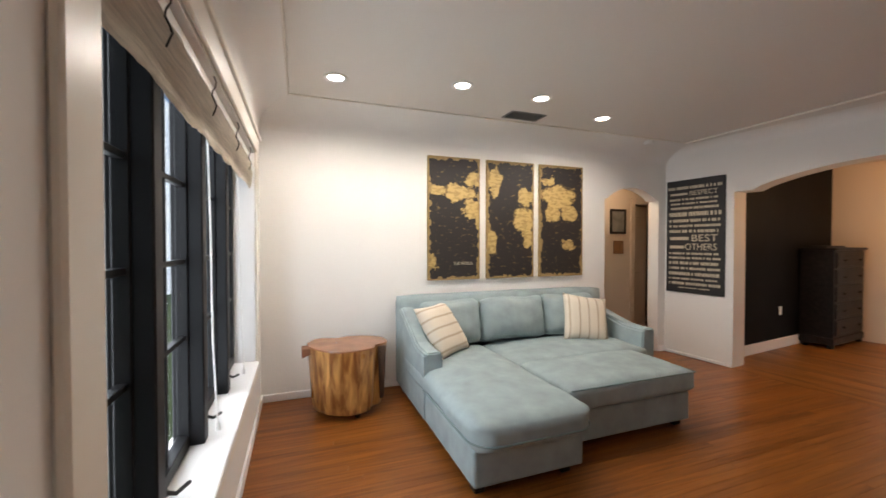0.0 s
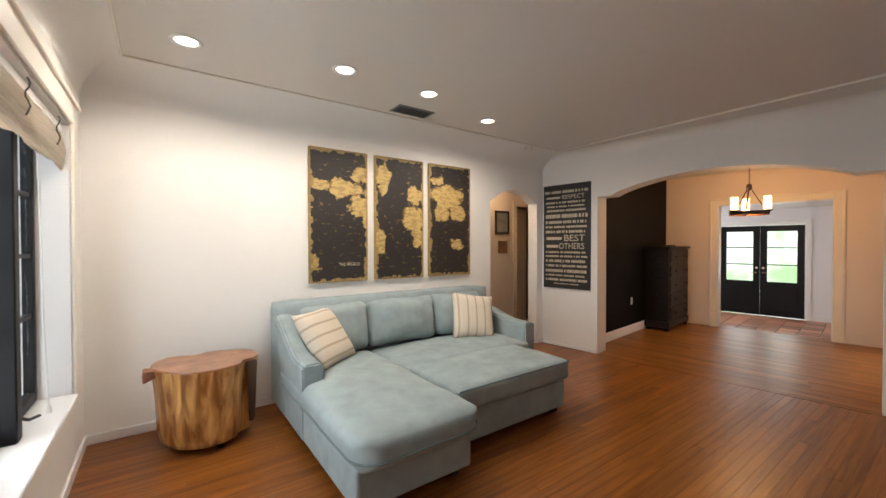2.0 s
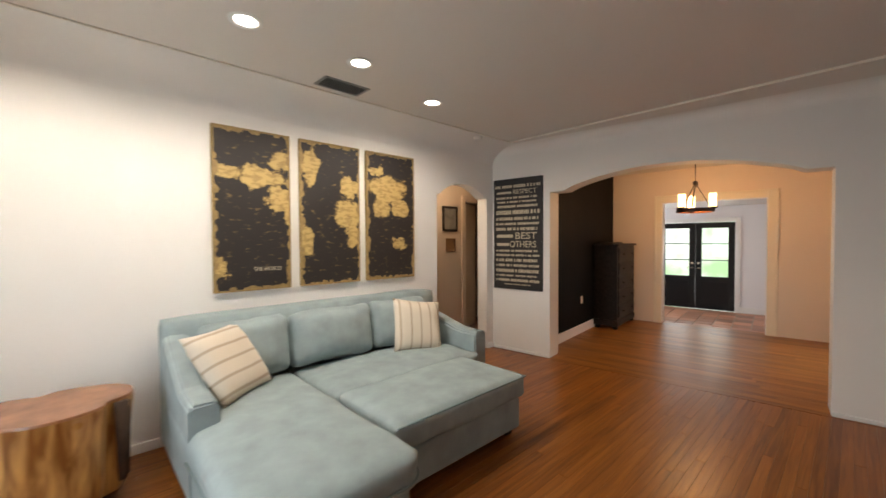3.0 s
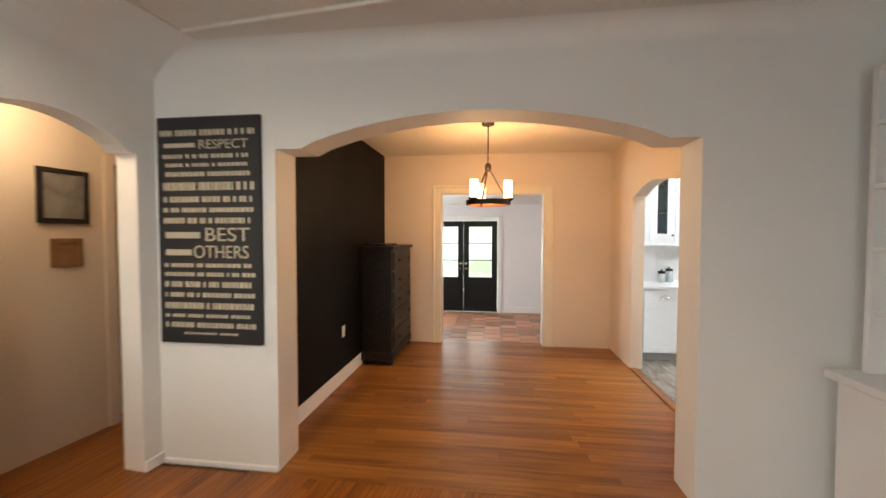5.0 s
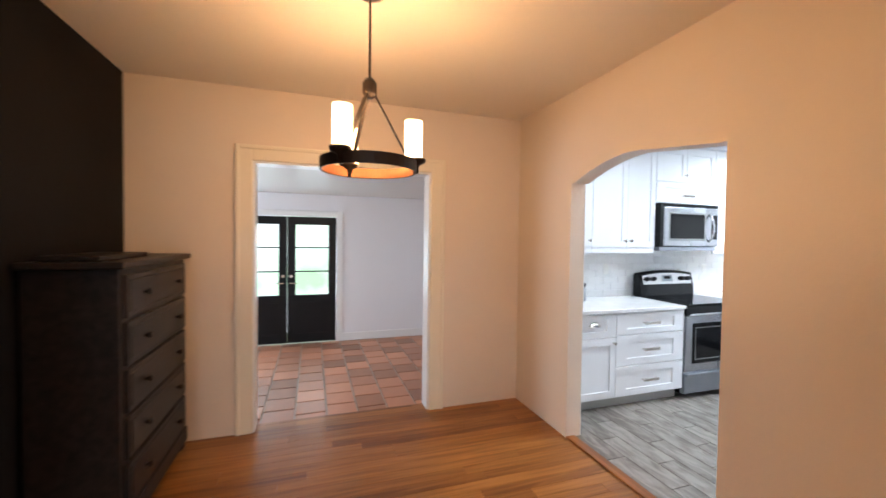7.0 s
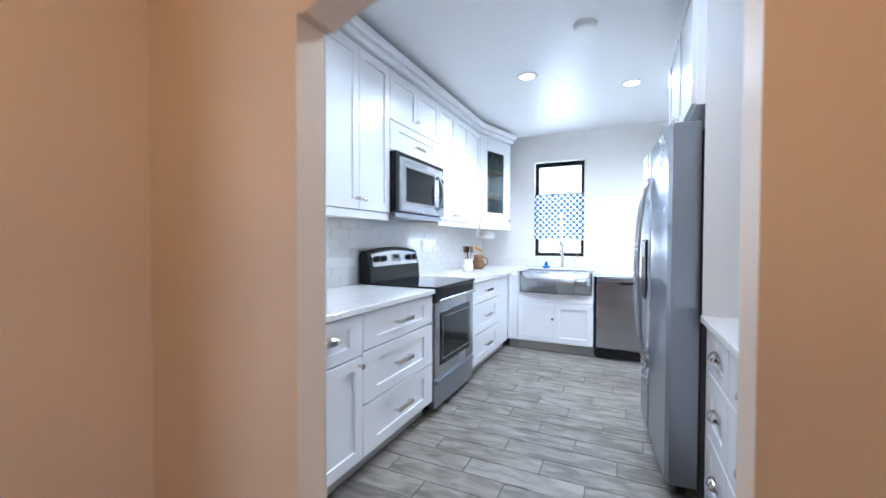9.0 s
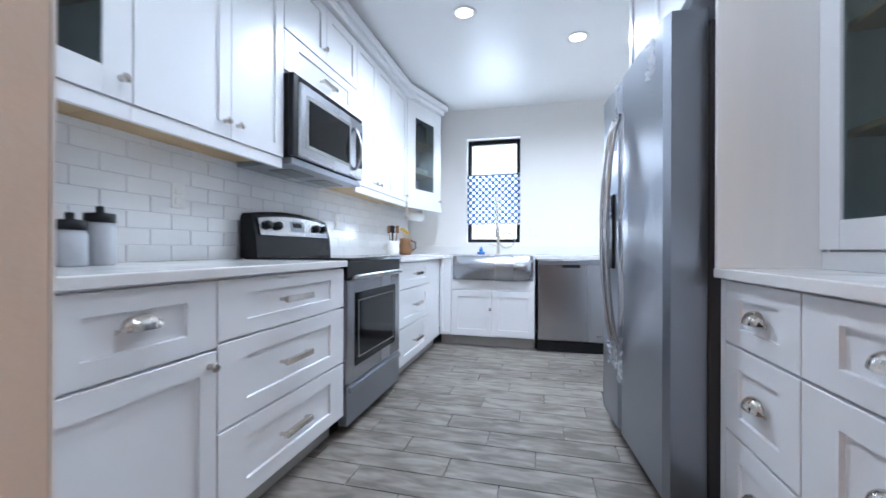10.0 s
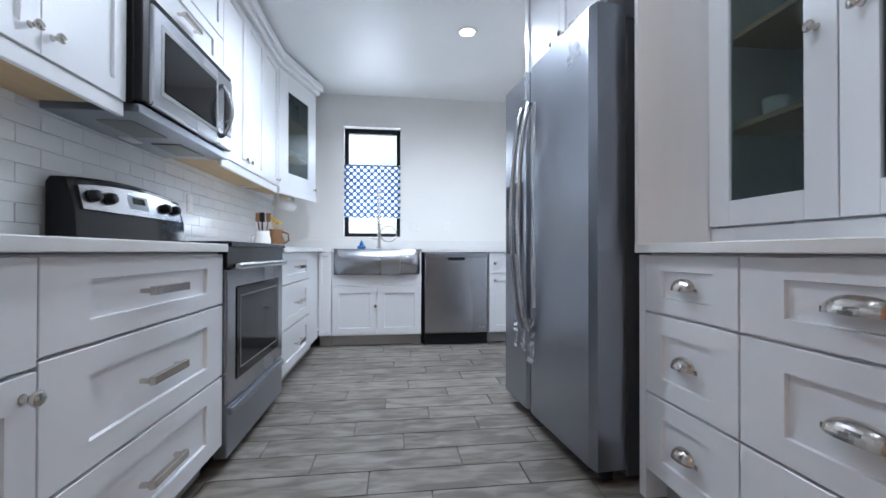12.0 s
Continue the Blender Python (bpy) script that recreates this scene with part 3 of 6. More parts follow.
for y in (-0.75, -1.35, -2.0, -2.6):
    bm = bmesh.new()
    add_path(bm, [(0.006 + 0.008 * math.sin(k * 1.3), y + 0.004 * math.sin(k * 1.9 + y), 2.13 - 0.02 * k) for k in range(9)], 0.003, 6)
    part("cord", bm, BLACKP, bl, "dark lift cord")
for y, z in ((-0.8, 0.52), (-1.75, 0.55)):
    bm = bmesh.new()
    add_path(bm, [(-0.07, y, 2.1), (-0.06, y + 0.01, 1.5), (-0.05, y - 0.02, 1.0), (-0.04, y + 0.02, z)], 0.004)
    add_tube(bm, (-0.04, y + 0.02, z + 0.04), (-0.04, y + 0.02, z), 0.008, 0.012)
    part("pull_cord", bm, CORD, bl, "white hanging cord")

# ---- living room: sofa ----
sofa = thing("sectional_sofa", LIV, "pale aqua suede sectional sofa with chaise and pulled-out ottoman bed", "sofa")
part("base", boxes(((1.25, -0.10, 0.08), (3.58, -1.0, 0.27)), bevel=0.02, segs=2), SUEDE, sofa)
part("back_frame", soft((1.22, -0.06, 0.10), (3.60, -0.28, 0.93), 0.04, 0, 8, 1, 0.004), SUEDE, sofa, "", None, True)


def arm(name, x0, x1, yb, yf, zb, zf):
    bm = bmesh.new()
    n = 10
    rows = []
    for i in range(n + 1):
        k = i / n
        y = yb + (yf - yb) * k
        z = zb + (zf - zb) * min(1, k * 1.35)
        rows.append([bm.verts.new(c) for c in ((x0, y, 0.08), (x1, y, 0.08), (x1, y, z - 0.02), (x1 - 0.02, y, z), (x0 + 0.02, y, z), (x0, y, z - 0.02))])
    for p, q in zip(rows, rows[1:]):
        for j in range(6):
            bm.faces.new((p[j], p[(j + 1) % 6], q[(j + 1) % 6], q[j]))
    bm.faces.new(rows[0])
    bm.faces.new(rows[-1][::-1])
    bmesh.ops.recalc_face_normals(bm, faces=bm.faces[:])
    bmesh.ops.bevel(bm, geom=[e for e in bm.edges if e.calc_face_angle(0) > 0.6], offset=0.012, segments=2, affect="EDGES")
    return part(name, bm, SUEDE, sofa)


arm("armrest", 1.22, 1.37, -0.10, -1.03, 0.91, 0.60)
arm("armrest", 3.45, 3.60, -0.10, -1.00, 0.78, 0.61)
part("chaise_base", boxes(((1.23, -0.95, 0.07), (1.98, -1.90, 0.29)), bevel=0.018, segs=2), SUEDE, sofa)
part("chaise_cushion", soft((1.21, -0.34, 0.275), (2.03, -1.98, 0.45), 0.07, 0.04, 22, 3, 0.014, plan=0.15), SUEDE, sofa, "worn wide chaise cushion", None, True)
part("seat_cushion", soft((2.03, -0.34, 0.28), (3.45, -1.07, 0.445), 0.05, 0.035, 18, 4, 0.016), SUEDE, sofa, "", None, True)
part("ottoman_base", boxes(((2.04, -1.02, 0.055), (3.21, -1.66, 0.28)), bevel=0.015, segs=2), SUEDE, sofa)
part("ottoman_cushion", soft((2.04, -1.03, 0.285), (3.25, -1.70, 0.455), 0.05, 0.025, 18, 5, 0.011, plan=0.06), SUEDE, sofa, "", None, True)


def piping(pts):
    bm = bmesh.new()
    add_path(bm, pts, 0.006, 6)
    return part("piping", bm, PIPING, sofa, "seam piping", None, True)


corner = [(1.36 - 0.157 * math.cos(math.pi / 2 * k / 6), -1.83 - 0.157 * math.sin(math.pi / 2 * k / 6), 0.335) for k in range(7)]
piping([(1.203, -1.05, 0.335)] + corner + [(3.24 - x, y, z) for x, y, z in corner[::-1]] + [(2.037, -1.75, 0.335)])
piping([(2.06, -1.69, 0.437), (3.235, -1.69, 0.437), (3.235, -1.06, 0.437)])
for k, (x0, x1, top) in enumerate(((1.40, 2.00, 0.855), (2.01, 2.74, 0.875), (2.74, 3.40, 0.865))):
    part("back_cushion", soft((-(x1 - x0) / 2, -0.20, -0.09), ((x1 - x0) / 2, 0.22, 0.09), 0.07, 0.06, 14, 11 + k, 0.024, freq=6.5), SUEDE, sofa, "plump back cushion", pose((x0 + x1) / 2, -0.345, 0.665, 78, 0, 0), True)
for x, y in ((1.30, -0.2), (1.30, -1.80), (1.90, -1.80), (3.52, -0.92), (3.14, -1.58), (2.12, -1.58)):
    part("leg", boxes(((x - 0.035, y - 0.035, 0), (x + 0.035, y + 0.035, 0.09)), bevel=0.006), DARKW, sofa, "short dark wooden leg")


def stripes(name, base, dark):
    m = bpy.data.materials.new(name)
    t, n, l, b = nodes_of(m)
    co, wv, nz, ramp = n.new("ShaderNodeTexCoord"), n.new("ShaderNodeTexWave"), n.new("ShaderNodeTexNoise"), n.new("ShaderNodeValToRGB")
    wv.inputs["Scale"].default_value, wv.inputs["Distortion"].default_value, wv.inputs["Detail"].default_value = 3.2, 0.5, 3
    nz.inputs["Scale"].default_value = 160
    l.new(co.outputs["Object"], wv.inputs["Vector"])
    l.new(co.outputs["Object"], nz.inputs["Vector"])
    e = ramp.color_ramp.elements
    e[0].position, e[0].color = 0.0, (*dark, 1)
    e[1].position, e[1].color = 0.16, (*base, 1)
    l.new(wv.outputs["Fac"], ramp.inputs[0])
    l.new(ramp.outputs[0], b.inputs["Base Color"])
    b.inputs["Roughness"].default_value = 0.9
    bp = n.new("ShaderNodeBump")
    bp.inputs["Strength"].default_value, bp.inputs["Distance"].default_value = 0.3, 0.003
    l.new(nz.outputs["Fac"], bp.inputs["Height"])
    l.new(bp.outputs[0], b.inputs["Normal"])
    return m


LINEN = stripes("striped_linen", (0.68, 0.60, 0.49), (0.45, 0.36, 0.26))


def pillow(m, label):
    bm = bmesh.new()
    bmesh.ops.create_grid(bm, x_segments=16, y_segments=16, size=1)
    top = bm.verts[:]
    for v in top:
        x, y = v.co.x, v.co.y
        pinch = 1 - 0.07 * (1 - x * x) * 0 - 0.06 * (abs(x) ** 3 * (1 - y * y) + abs(y) ** 3 * (1 - x * x))
        h = 0.075 * (max(0, (1 - x ** 4)) * max(0, (1 - y ** 4))) ** 0.6
        v.co = Vector((0.245 * x * pinch, 0.245 * y * pinch, h + 0.004 * noise.noise(Vector((x * 3, y * 3, 1)))))
    geom = bmesh.ops.duplicate(bm, geom=bm.verts[:] + bm.edges[:] + bm.faces[:])["geom"]
    for v in [g for g in geom if isinstance(g, bmesh.types.BMVert)]:
        v.co.z = -v.co.z
    bmesh.ops.remove_doubles(bm, verts=bm.verts[:], dist=0.006)
    bmesh.ops.recalc_face_normals(bm, faces=bm.faces[:])
    ob = link("throw_pillow", bm, LINEN, None, m, True)
    return tagged(ob, label, "pillow", "throw pillows")


pillow(LIV @ pose(1.53, -0.60, 0.68, 0, 54, -52), "cream striped linen pillow leaning on the sofa arm")
pillow(LIV @ pose(3.12, -0.58, 0.66, 66, 9, -14), "cream striped linen pillow against the sofa back")

# ---- living room: stump table ----
def stump_r(a):
    return 0.335 + 0.035 * math.cos(2 * a + 0.5) + 0.022 * math.cos(3 * a - 1.0) - 0.085 * math.exp(-((a - 1.9) / 0.30) ** 2) - 0.05 * math.exp(-((a - 5.7) / 0.18) ** 2)


st = thing("stump_table", LIV @ pose(0.715, -0.43, 0) @ Matrix.Diagonal((0.88, 0.88, 1.03, 1)), "varnished tree-stump side table with bark edge", "side table")
bm = bmesh.new()
S, H = 72, 16
rows = []
for j in range(H + 1):
    k = j / H
    z = 0.055 + 0.505 * k
    row = []
    for i in range(S):
        a = 2 * math.pi * i / S
        r = stump_r(a) * (0.93 + 0.10 * k ** 2 - 0.06 * math.exp(-(k / 0.12) ** 2)) + 0.006 * noise.noise(Vector((6 * math.cos(a), 6 * math.sin(a), z * 2)))
        row.append(bm.verts.new((r * math.cos(a), r * math.sin(a), z)))
    rows.append(row)
for p, q in zip(rows, rows[1:]):
    for i in range(S):
        bm.faces.new((p[i], p[(i + 1) % S], q[(i + 1) % S], q[i]))
bm.faces.new(rows[0][::-1])
LOG = timber("peeled_log", (0.24, 0.085, 0.018), (0.78, 0.43, 0.14), 0.3, grain=(9, 9, 1.6), coat=0.4, contrast=1.7)
part("trunk", bm, LOG, st, "", None, True)
bm = bmesh.new()
top = [bm.verts.new((stump_r(2 * math.pi * i / S) * 1.03 * math.cos(2 * math.pi * i / S), stump_r(2 * math.pi * i / S) * 1.03 * math.sin(2 * math.pi * i / S), 0.559)) for i in range(S)]
f = bm.faces.new(top)
r = bmesh.ops.extrude_face_region(bm, geom=[f])
for v in [g for g in r["geom"] if isinstance(g, bmesh.types.BMVert)]:
    v.co.z += 0.012
    v.co.x *= 0.985
    v.co.y *= 0.985
bmesh.ops.recalc_face_normals(bm, faces=bm.faces[:])
part("tabletop", bm, surf("varnished_end_grain", (0.30, 0.13, 0.06), 0.16, var=0.55, scale=5, fine=50, bump=0.03, finevar=0.12), st, "glossy red-brown end grain")
BARK = surf("dark_bark", (0.06, 0.032, 0.018), 0.85, var=0.4, scale=12, fine=45, bump=0.9)
for a0 in (6.05, 5.85):
    bm = bmesh.new()
    add_tube(bm, (0.335 * math.cos(a0), 0.335 * math.sin(a0), 0.12), (0.345 * math.cos(a0), 0.345 * math.sin(a0), 0.55), 0.022, 0.035, 9)
    for v in bm.verts:
        v.co += Vector((noise.noise(v.co * 20), noise.noise(v.co * 23 + Vector((5, 0, 0))), 0)) * 0.02
    part("bark", bm, BARK, st, "rough dark bark strip", None, True)
bm = bmesh.new()
add_box(bm, (-0.41, -0.06, 0.525), (-0.31, 0.03, 0.566), 0.012, 2)
for v in bm.verts:
    v.co += Vector((noise.noise(v.co * 18), noise.noise(v.co * 21 + Vector((5, 0, 0))), 0.4 * noise.noise(v.co * 15))) * 0.025
    v.co.z += (v.co.x + 0.31) * 0.35 if v.co.z < 0.53 else 0
part("bark_flap", bm, surf("red_bark", (0.22, 0.09, 0.045), 0.6, var=0.3, scale=14, bump=0.3), st, "jutting red-brown bark flap")
for k in range(3):
    a = 0.9 + k * 2 * math.pi / 3
    part("foot", tube((0.2 * math.cos(a), 0.2 * math.sin(a), 0), (0.19 * math.cos(a), 0.19 * math.sin(a), 0.07), 0.022, 0.035), DARKW, st, "short turned foot")

# ---- living room: pictures ----
def map_paint():
    m = bpy.data.materials.new("gold_black_map")
    t, n, l, b = nodes_of(m)
    co, nz = n.new("ShaderNodeTexCoord"), n.new("ShaderNodeTexNoise")
    nz.inputs["Scale"].default_value, nz.inputs["Detail"].default_value, nz.inputs["Roughness"].default_value = 6, 10, 0.72
    l.new(co.outputs["Object"], nz.inputs["Vector"])
    sub, sc, add = n.new("ShaderNodeVectorMath"), n.new("ShaderNodeVectorMath"), n.new("ShaderNodeVectorMath")
    sub.operation, sc.operation, add.operation = "SUBTRACT", "SCALE", "ADD"
    sub.inputs[1].default_value = (0.5, 0.5, 0.5)
    sc.inputs["Scale"].default_value = 0.30
    l.new(nz.outputs["Color"], sub.inputs[0])
    l.new(sub.outputs[0], sc.inputs[0])
    l.new(co.outputs["Object"], add.inputs[0])
    l.new(sc.outputs[0], add.inputs[1])
    # land masses: centre x, centre z, half width, half height
    land = [(-0.92, .28, .14, .06), (-0.62, .27, .20, .10), (-0.45, .10, .14, .12), (-0.36, -.06, .08, .10), (-0.42, .42, .13, .09),
            (-0.20, .42, .09, .17), (-0.26, -.24, .08, .16), (0.20, .26, .12, .10), (0.17, .02, .16, .15), (0.22, -.20, .08, .14),
            (0.62, .28, .26, .14), (0.55, .08, .11, .12), (0.78, .10, .12, .10), (0.78, -.28, .11, .06), (0.50, .46, .10, .05), (-0.93, -.45, .07, .10)]
    best = None
    for x, z, w, h in land:
        d, s, ln = n.new("ShaderNodeVectorMath"), n.new("ShaderNodeVectorMath"), n.new("ShaderNodeVectorMath")
        d.operation, s.operation, ln.operation = "SUBTRACT", "MULTIPLY", "LENGTH"
        d.inputs[1].default_value, s.inputs[1].default_value = (x, 0, z), (1 / w, 0, 1 / h)
        l.new(add.outputs[0], d.inputs[0])
        l.new(d.outputs[0], s.inputs[0])
        l.new(s.outputs[0], ln.inputs[0])
        if best is None:
            best = ln.outputs["Value"]
        else:
            mn = n.new("ShaderNodeMath")
            mn.operation = "MINIMUM"
            l.new(best, mn.inputs[0])
            l.new(ln.outputs["Value"], mn.inputs[1])
            best = mn.outputs[0]
    ramp = n.new("ShaderNodeValToRGB")
    ramp.color_ramp.elements[0].position, ramp.color_ramp.elements[1].position = 0.82, 1.32
    ramp.color_ramp.elements[0].color, ramp.color_ramp.elements[1].color = (1, 1, 1, 1), (0, 0, 0, 1)
    l.new(best, ramp.inputs[0])
    mp, wear, wr = n.new("ShaderNodeMapping"), n.new("ShaderNodeTexNoise"), n.new("ShaderNodeValToRGB")
    mp.inputs["Scale"].default_value = (9, 9, 20)
    l.new(co.outputs["Object"], mp.inputs["Vector"])
    wear.inputs["Scale"].default_value, wear.inputs["Detail"].default_value = 1.6, 6
    l.new(mp.outputs[0], wear.inputs["Vector"])
    wr.color_ramp.elements[0].position, wr.color_ramp.elements[1].position = 0.44, 0.74
    l.new(wear.outputs["Fac"], wr.inputs[0])
    k = n.new("ShaderNodeMath")
    k.operation = "MULTIPLY_ADD"
    k.inputs[1].default_value = 0.78
    l.new(wr.outputs[0], k.inputs[0])
    l.new(ramp.outputs[0], k.inputs[2])
    k2 = n.new("ShaderNodeMath")
    k2.operation = "MULTIPLY_ADD"
    k2.inputs[1].default_value = -0.8
    mott = n.new("ShaderNodeTexNoise")
    mott.inputs["Scale"].default_value, mott.inputs["Detail"].default_value, mott.inputs["Roughness"].default_value = 30, 8, 0.8
    l.new(co.outputs["Object"], mott.inputs["Vector"])
    l.new(mott.outputs["Fac"], k2.inputs[0])
    l.new(k.outputs[0], k2.inputs[2])
    k2.use_clamp = True
    mix = n.new("ShaderNodeValToRGB")
    e = mix.color_ramp.elements
    e[0].position, e[0].color = 0.0, (0.018, 0.0135, 0.012, 1)
    e[1].position, e[1].color = 0.80, (0.50, 0.35, 0.13, 1)
    e.new(0.45).color = (0.24, 0.155, 0.05, 1)
    l.new(k2.outputs[0], mix.inputs[0])
    l.new(mix.outputs[0], b.inputs["Base Color"])
    b.inputs["Roughness"].default_value = 0.6
    return m


MAP = map_paint()
GILT = surf("worn_gilt_edge", (0.30, 0.20, 0.075), 0.6, var=0.5, scale=18, fine=60, bump=0.2, finevar=0.2)


def text_mesh(body, size, width=None):
    c = bpy.data.curves.new("lettering", "FONT")
    c.body, c.size, c.align_x, c.align_y, c.extrude = body, size, "CENTER", "CENTER", 0.0008
    tmp = bpy.data.objects.new("lettering", c)
    scene.collection.objects.link(tmp)
    me = bpy.data.meshes.new_from_object(tmp.evaluated_get(bpy.context.evaluated_depsgraph_get()))
    bpy.data.objects.remove(tmp)
    if width:
        xs = [v.co.x for v in me.vertices]
        k = width / (max(xs) - min(xs))
        for v in me.vertices:
            v.co.x *= k
    return me


def lettering(body, size, m, material, parent, width=None):
    me = text_mesh(body, size, width)
    me.materials.append(material)
    ob = new("lettering", me)
    ob.parent, ob.matrix_basis = parent, m
    return ob


CREAM = surf("cream_print", (0.50, 0.44, 0.33), 0.7, var=0.25, scale=20, fine=80, finevar=0.15)
zc, zh, xc = 1.70, 0.645, 2.55
for k, (x0, x1) in enumerate(((1.575, 2.165), (2.25, 2.845), (2.925, 3.53))):
    label = ("gold and black canvas panel of the Americas", "gold and black canvas panel of the Atlantic", "gold and black canvas panel of Asia")[k]
    cv = thing("map_canvas", LIV @ pose(xc, -0.036, zc), label, "painting", "world map panels")
    a, b = x0 - xc, x1 - xc
    part("canvas", boxes(((a + 0.012, 0.0, -zh + 0.012), (b - 0.012, 0.03, zh - 0.012)), bevel=0.003), MAP, cv)
    bm = bmesh.new()
    for p, q in (((a, -0.004, -zh), (a + 0.014, 0.034, zh)), ((b - 0.014, -0.004, -zh), (b, 0.034, zh)), ((a + 0.014, -0.004, zh - 0.014), (b - 0.014, 0.034, zh)), ((a + 0.014, -0.004, -zh), (b - 0.014, 0.034, -zh + 0.014))):
        add_box(bm, p, q, 0.003)
    part("gilt_edge", bm, GILT, cv, "worn gilt edge")
    bm = bmesh.new()
    rnd = random.Random(5 + k)
    for i in range(70):
        t = rnd.random()
        s = rnd.randrange(4)
        w, h = rnd.uniform(0.01, 0.05), rnd.uniform(0.006, 0.03)
        x = (a + 0.02 + t * (b - a - 0.04)) if s < 2 else (a + 0.02 if s == 2 else b - 0.02)
        z = (-zh + 0.02 + t * (2 * zh - 0.04)) if s >= 2 else (zh - 0.02 if s == 0 else -zh + 0.02)
        if s >= 2:
            w, h = h, w
        ring = [bm.verts.new((min(b - 0.005, max(a + 0.005, x + w * rnd.uniform(0.6, 1.1) * math.cos(q))), -0.0015, min(zh - .005, max(-zh + .005, z + h * rnd.uniform(0.6, 1.1) * math.sin(q))))) for q in [i2 * math.pi / 4 for i2 in range(8)]]
        bm.faces.new(ring[::-1])
    tagged(part("gilt_wear", bm, GILT, cv, "flaked gold paint along the edge"), kind="stuff")
    if k == 0:
        lettering("THE WORLD", 0.045, pose(0.10 + (a + b) / 2, -0.002, -0.475, 90, 0, 0), CREAM, cv, 0.22)

sign = thing("word_art_board", pose(6.482, 3.715, 1.525, 0, 0, -90), "black board printed with cream lines of lettering", "wall art")
part("board", boxes(((-0.35, 0, -0.715), (0.35, 0.028, 0.715)), bevel=0.003), surf("black_board", (0.016, 0.015, 0.016), 0.55, var=0.2, scale=8), sign)
rnd = random.Random(3)
z = 0.64
rows = [(0.05, .9, ""), (0.06, .55, "RESPECT"), (0.035, .85, ""), (0.03, .8, ""), (0.04, .8, ""), (0.07, .85, ""), (0.05, .85, ""), (0.04, .85, ""), (0.05, .85, ""), (0.09, .5, "BEST"), (0.085, .62, "OTHERS"), (0.035, .85, ""), (0.035, .85, ""), (0.05, .85, ""), (0.04, .85, ""), (0.055, .85, ""), (0.03, .85, ""), (0.045, .85, ""), (0.018, .5, "")]
gap = (1.30 - sum(r_[0] for r_ in rows)) / (len(rows) - 1)
for h, w, word in rows:
    zz = z - h / 2
    if word:
        lettering(word, h * 1.35, pose(0.30 - 0.35 * w + 0.0, -0.002, zz, 90, 0, 0), CREAM, sign, 0.60 * w)
        lead = 0.60 * (1 - w) * 0.8
        if lead > 0.08:
            part("print_bar", boxes(((-0.30, -0.0015, zz - h * 0.22), (-0.30 + lead, 0.001, zz + h * 0.22))), CREAM, sign)
    else:
        x = -0.31 * w / 0.85
        bm = bmesh.new()
        while x < 0.29 * w / 0.85:
            ww = rnd.uniform(0.012, 0.03)
            add_box(bm, (x, -0.0015, zz - h * 0.36), (x + ww, 0.001, zz + h * 0.36))
            x += ww + (0.006 if rnd.random() < 0.75 else 0.022)
        tagged(part("print_bar", bm, CREAM, sign, "row of illegible print"), kind="stuff")
    z -= h + gap

for k, (x, zz, w, h) in enumerate(((4.94, 1.77, 0.31, 0.38), (4.95, 1.375, 0.19, 0.20))):
    pf = thing("picture_frame", LIV @ pose(x, 0.826, zz), ("dark framed picture under glass in the hall", "small brown wooden plaque frame in the hall")[k], "picture", "hall pictures")
    part("frame", boxes(((-w / 2, 0, -h / 2), (-w / 2 + 0.035, 0.022, h / 2)), ((w / 2 - 0.035, 0, -h / 2), (w / 2, 0.022, h / 2)), ((-w / 2 + .035, 0, h / 2 - 0.035), (w / 2 - .035, 0.022, h / 2)), ((-w / 2 + .035, 0, -h / 2), (w / 2 - .035, 0.022, -h / 2 + 0.035)), bevel=0.004), DARKW if k == 0 else BROWN, pf)
    part("print", boxes(((-w / 2 + 0.03, 0.008, -h / 2 + 0.03), (w / 2 - 0.03, 0.02, h / 2 - 0.03))), surf("faded_print", (0.20, 0.19, 0.17), 0.12, var=0.6, scale=9) if k == 0 else BROWN, pf, "faded dark print")

# ---- living room: ceiling fittings ----
def downlight(m, label, group):
    d = thing("recessed_light", m, label, "ceiling light", group)
    bm = bmesh.new()
    seg = 28
    pr = [(0.058, 0.004), (0.062, -0.004), (0.085, -0.006), (0.09, 0.0)]
    rings = [[bm.verts.new((r_ * math.cos(2 * math.pi * i / seg), r_ * math.sin(2 * math.pi * i / seg), z_)) for i in range(seg)] for r_, z_ in pr]
    for p, q in zip(rings, rings[1:]):
        for i in range(seg):
            bm.faces.new((p[i], p[(i + 1) % seg], q[(i + 1) % seg], q[i]))
    part("trim_ring", bm, PLASTIC, d, "white trim ring", None, True)
    part("lens", lathe([(0.058, -0.001), (0.058, 0.0)], 24), BULB, d, "lit lens")
    return d


for u, w in SPOTS:
    downlight(LIV @ pose(u, w, CEIL - 0.002), "round white recessed ceiling light, switched on", "living room downlights")
# fittings for the two added near beams are made up with them
for x, y in KSPOTS:
    downlight(pose(x, y, KCEIL - 0.002), "round white recessed kitchen light, switched on; the near two are added", "kitchen downlights")
vent = thing("ceiling_vent", LIV @ pose(2.36, -0.60, CEIL), "grey louvred ceiling air vent", "vent")
part("frame", boxes(((-0.19, -0.10, -0.008), (-0.17, 0.10, 0)), ((0.17, -0.10, -0.008), (0.19, 0.10, 0)), ((-0.17, 0.08, -0.008), (0.17, 0.10, 0)), ((-0.17, -0.10, -0.008), (0.17, -0.08, 0)), bevel=0.002), METALG, vent)
part("backing", boxes(((-0.17, -0.08, -0.003), (0.17, 0.08, -0.001))), BLACKP, vent)
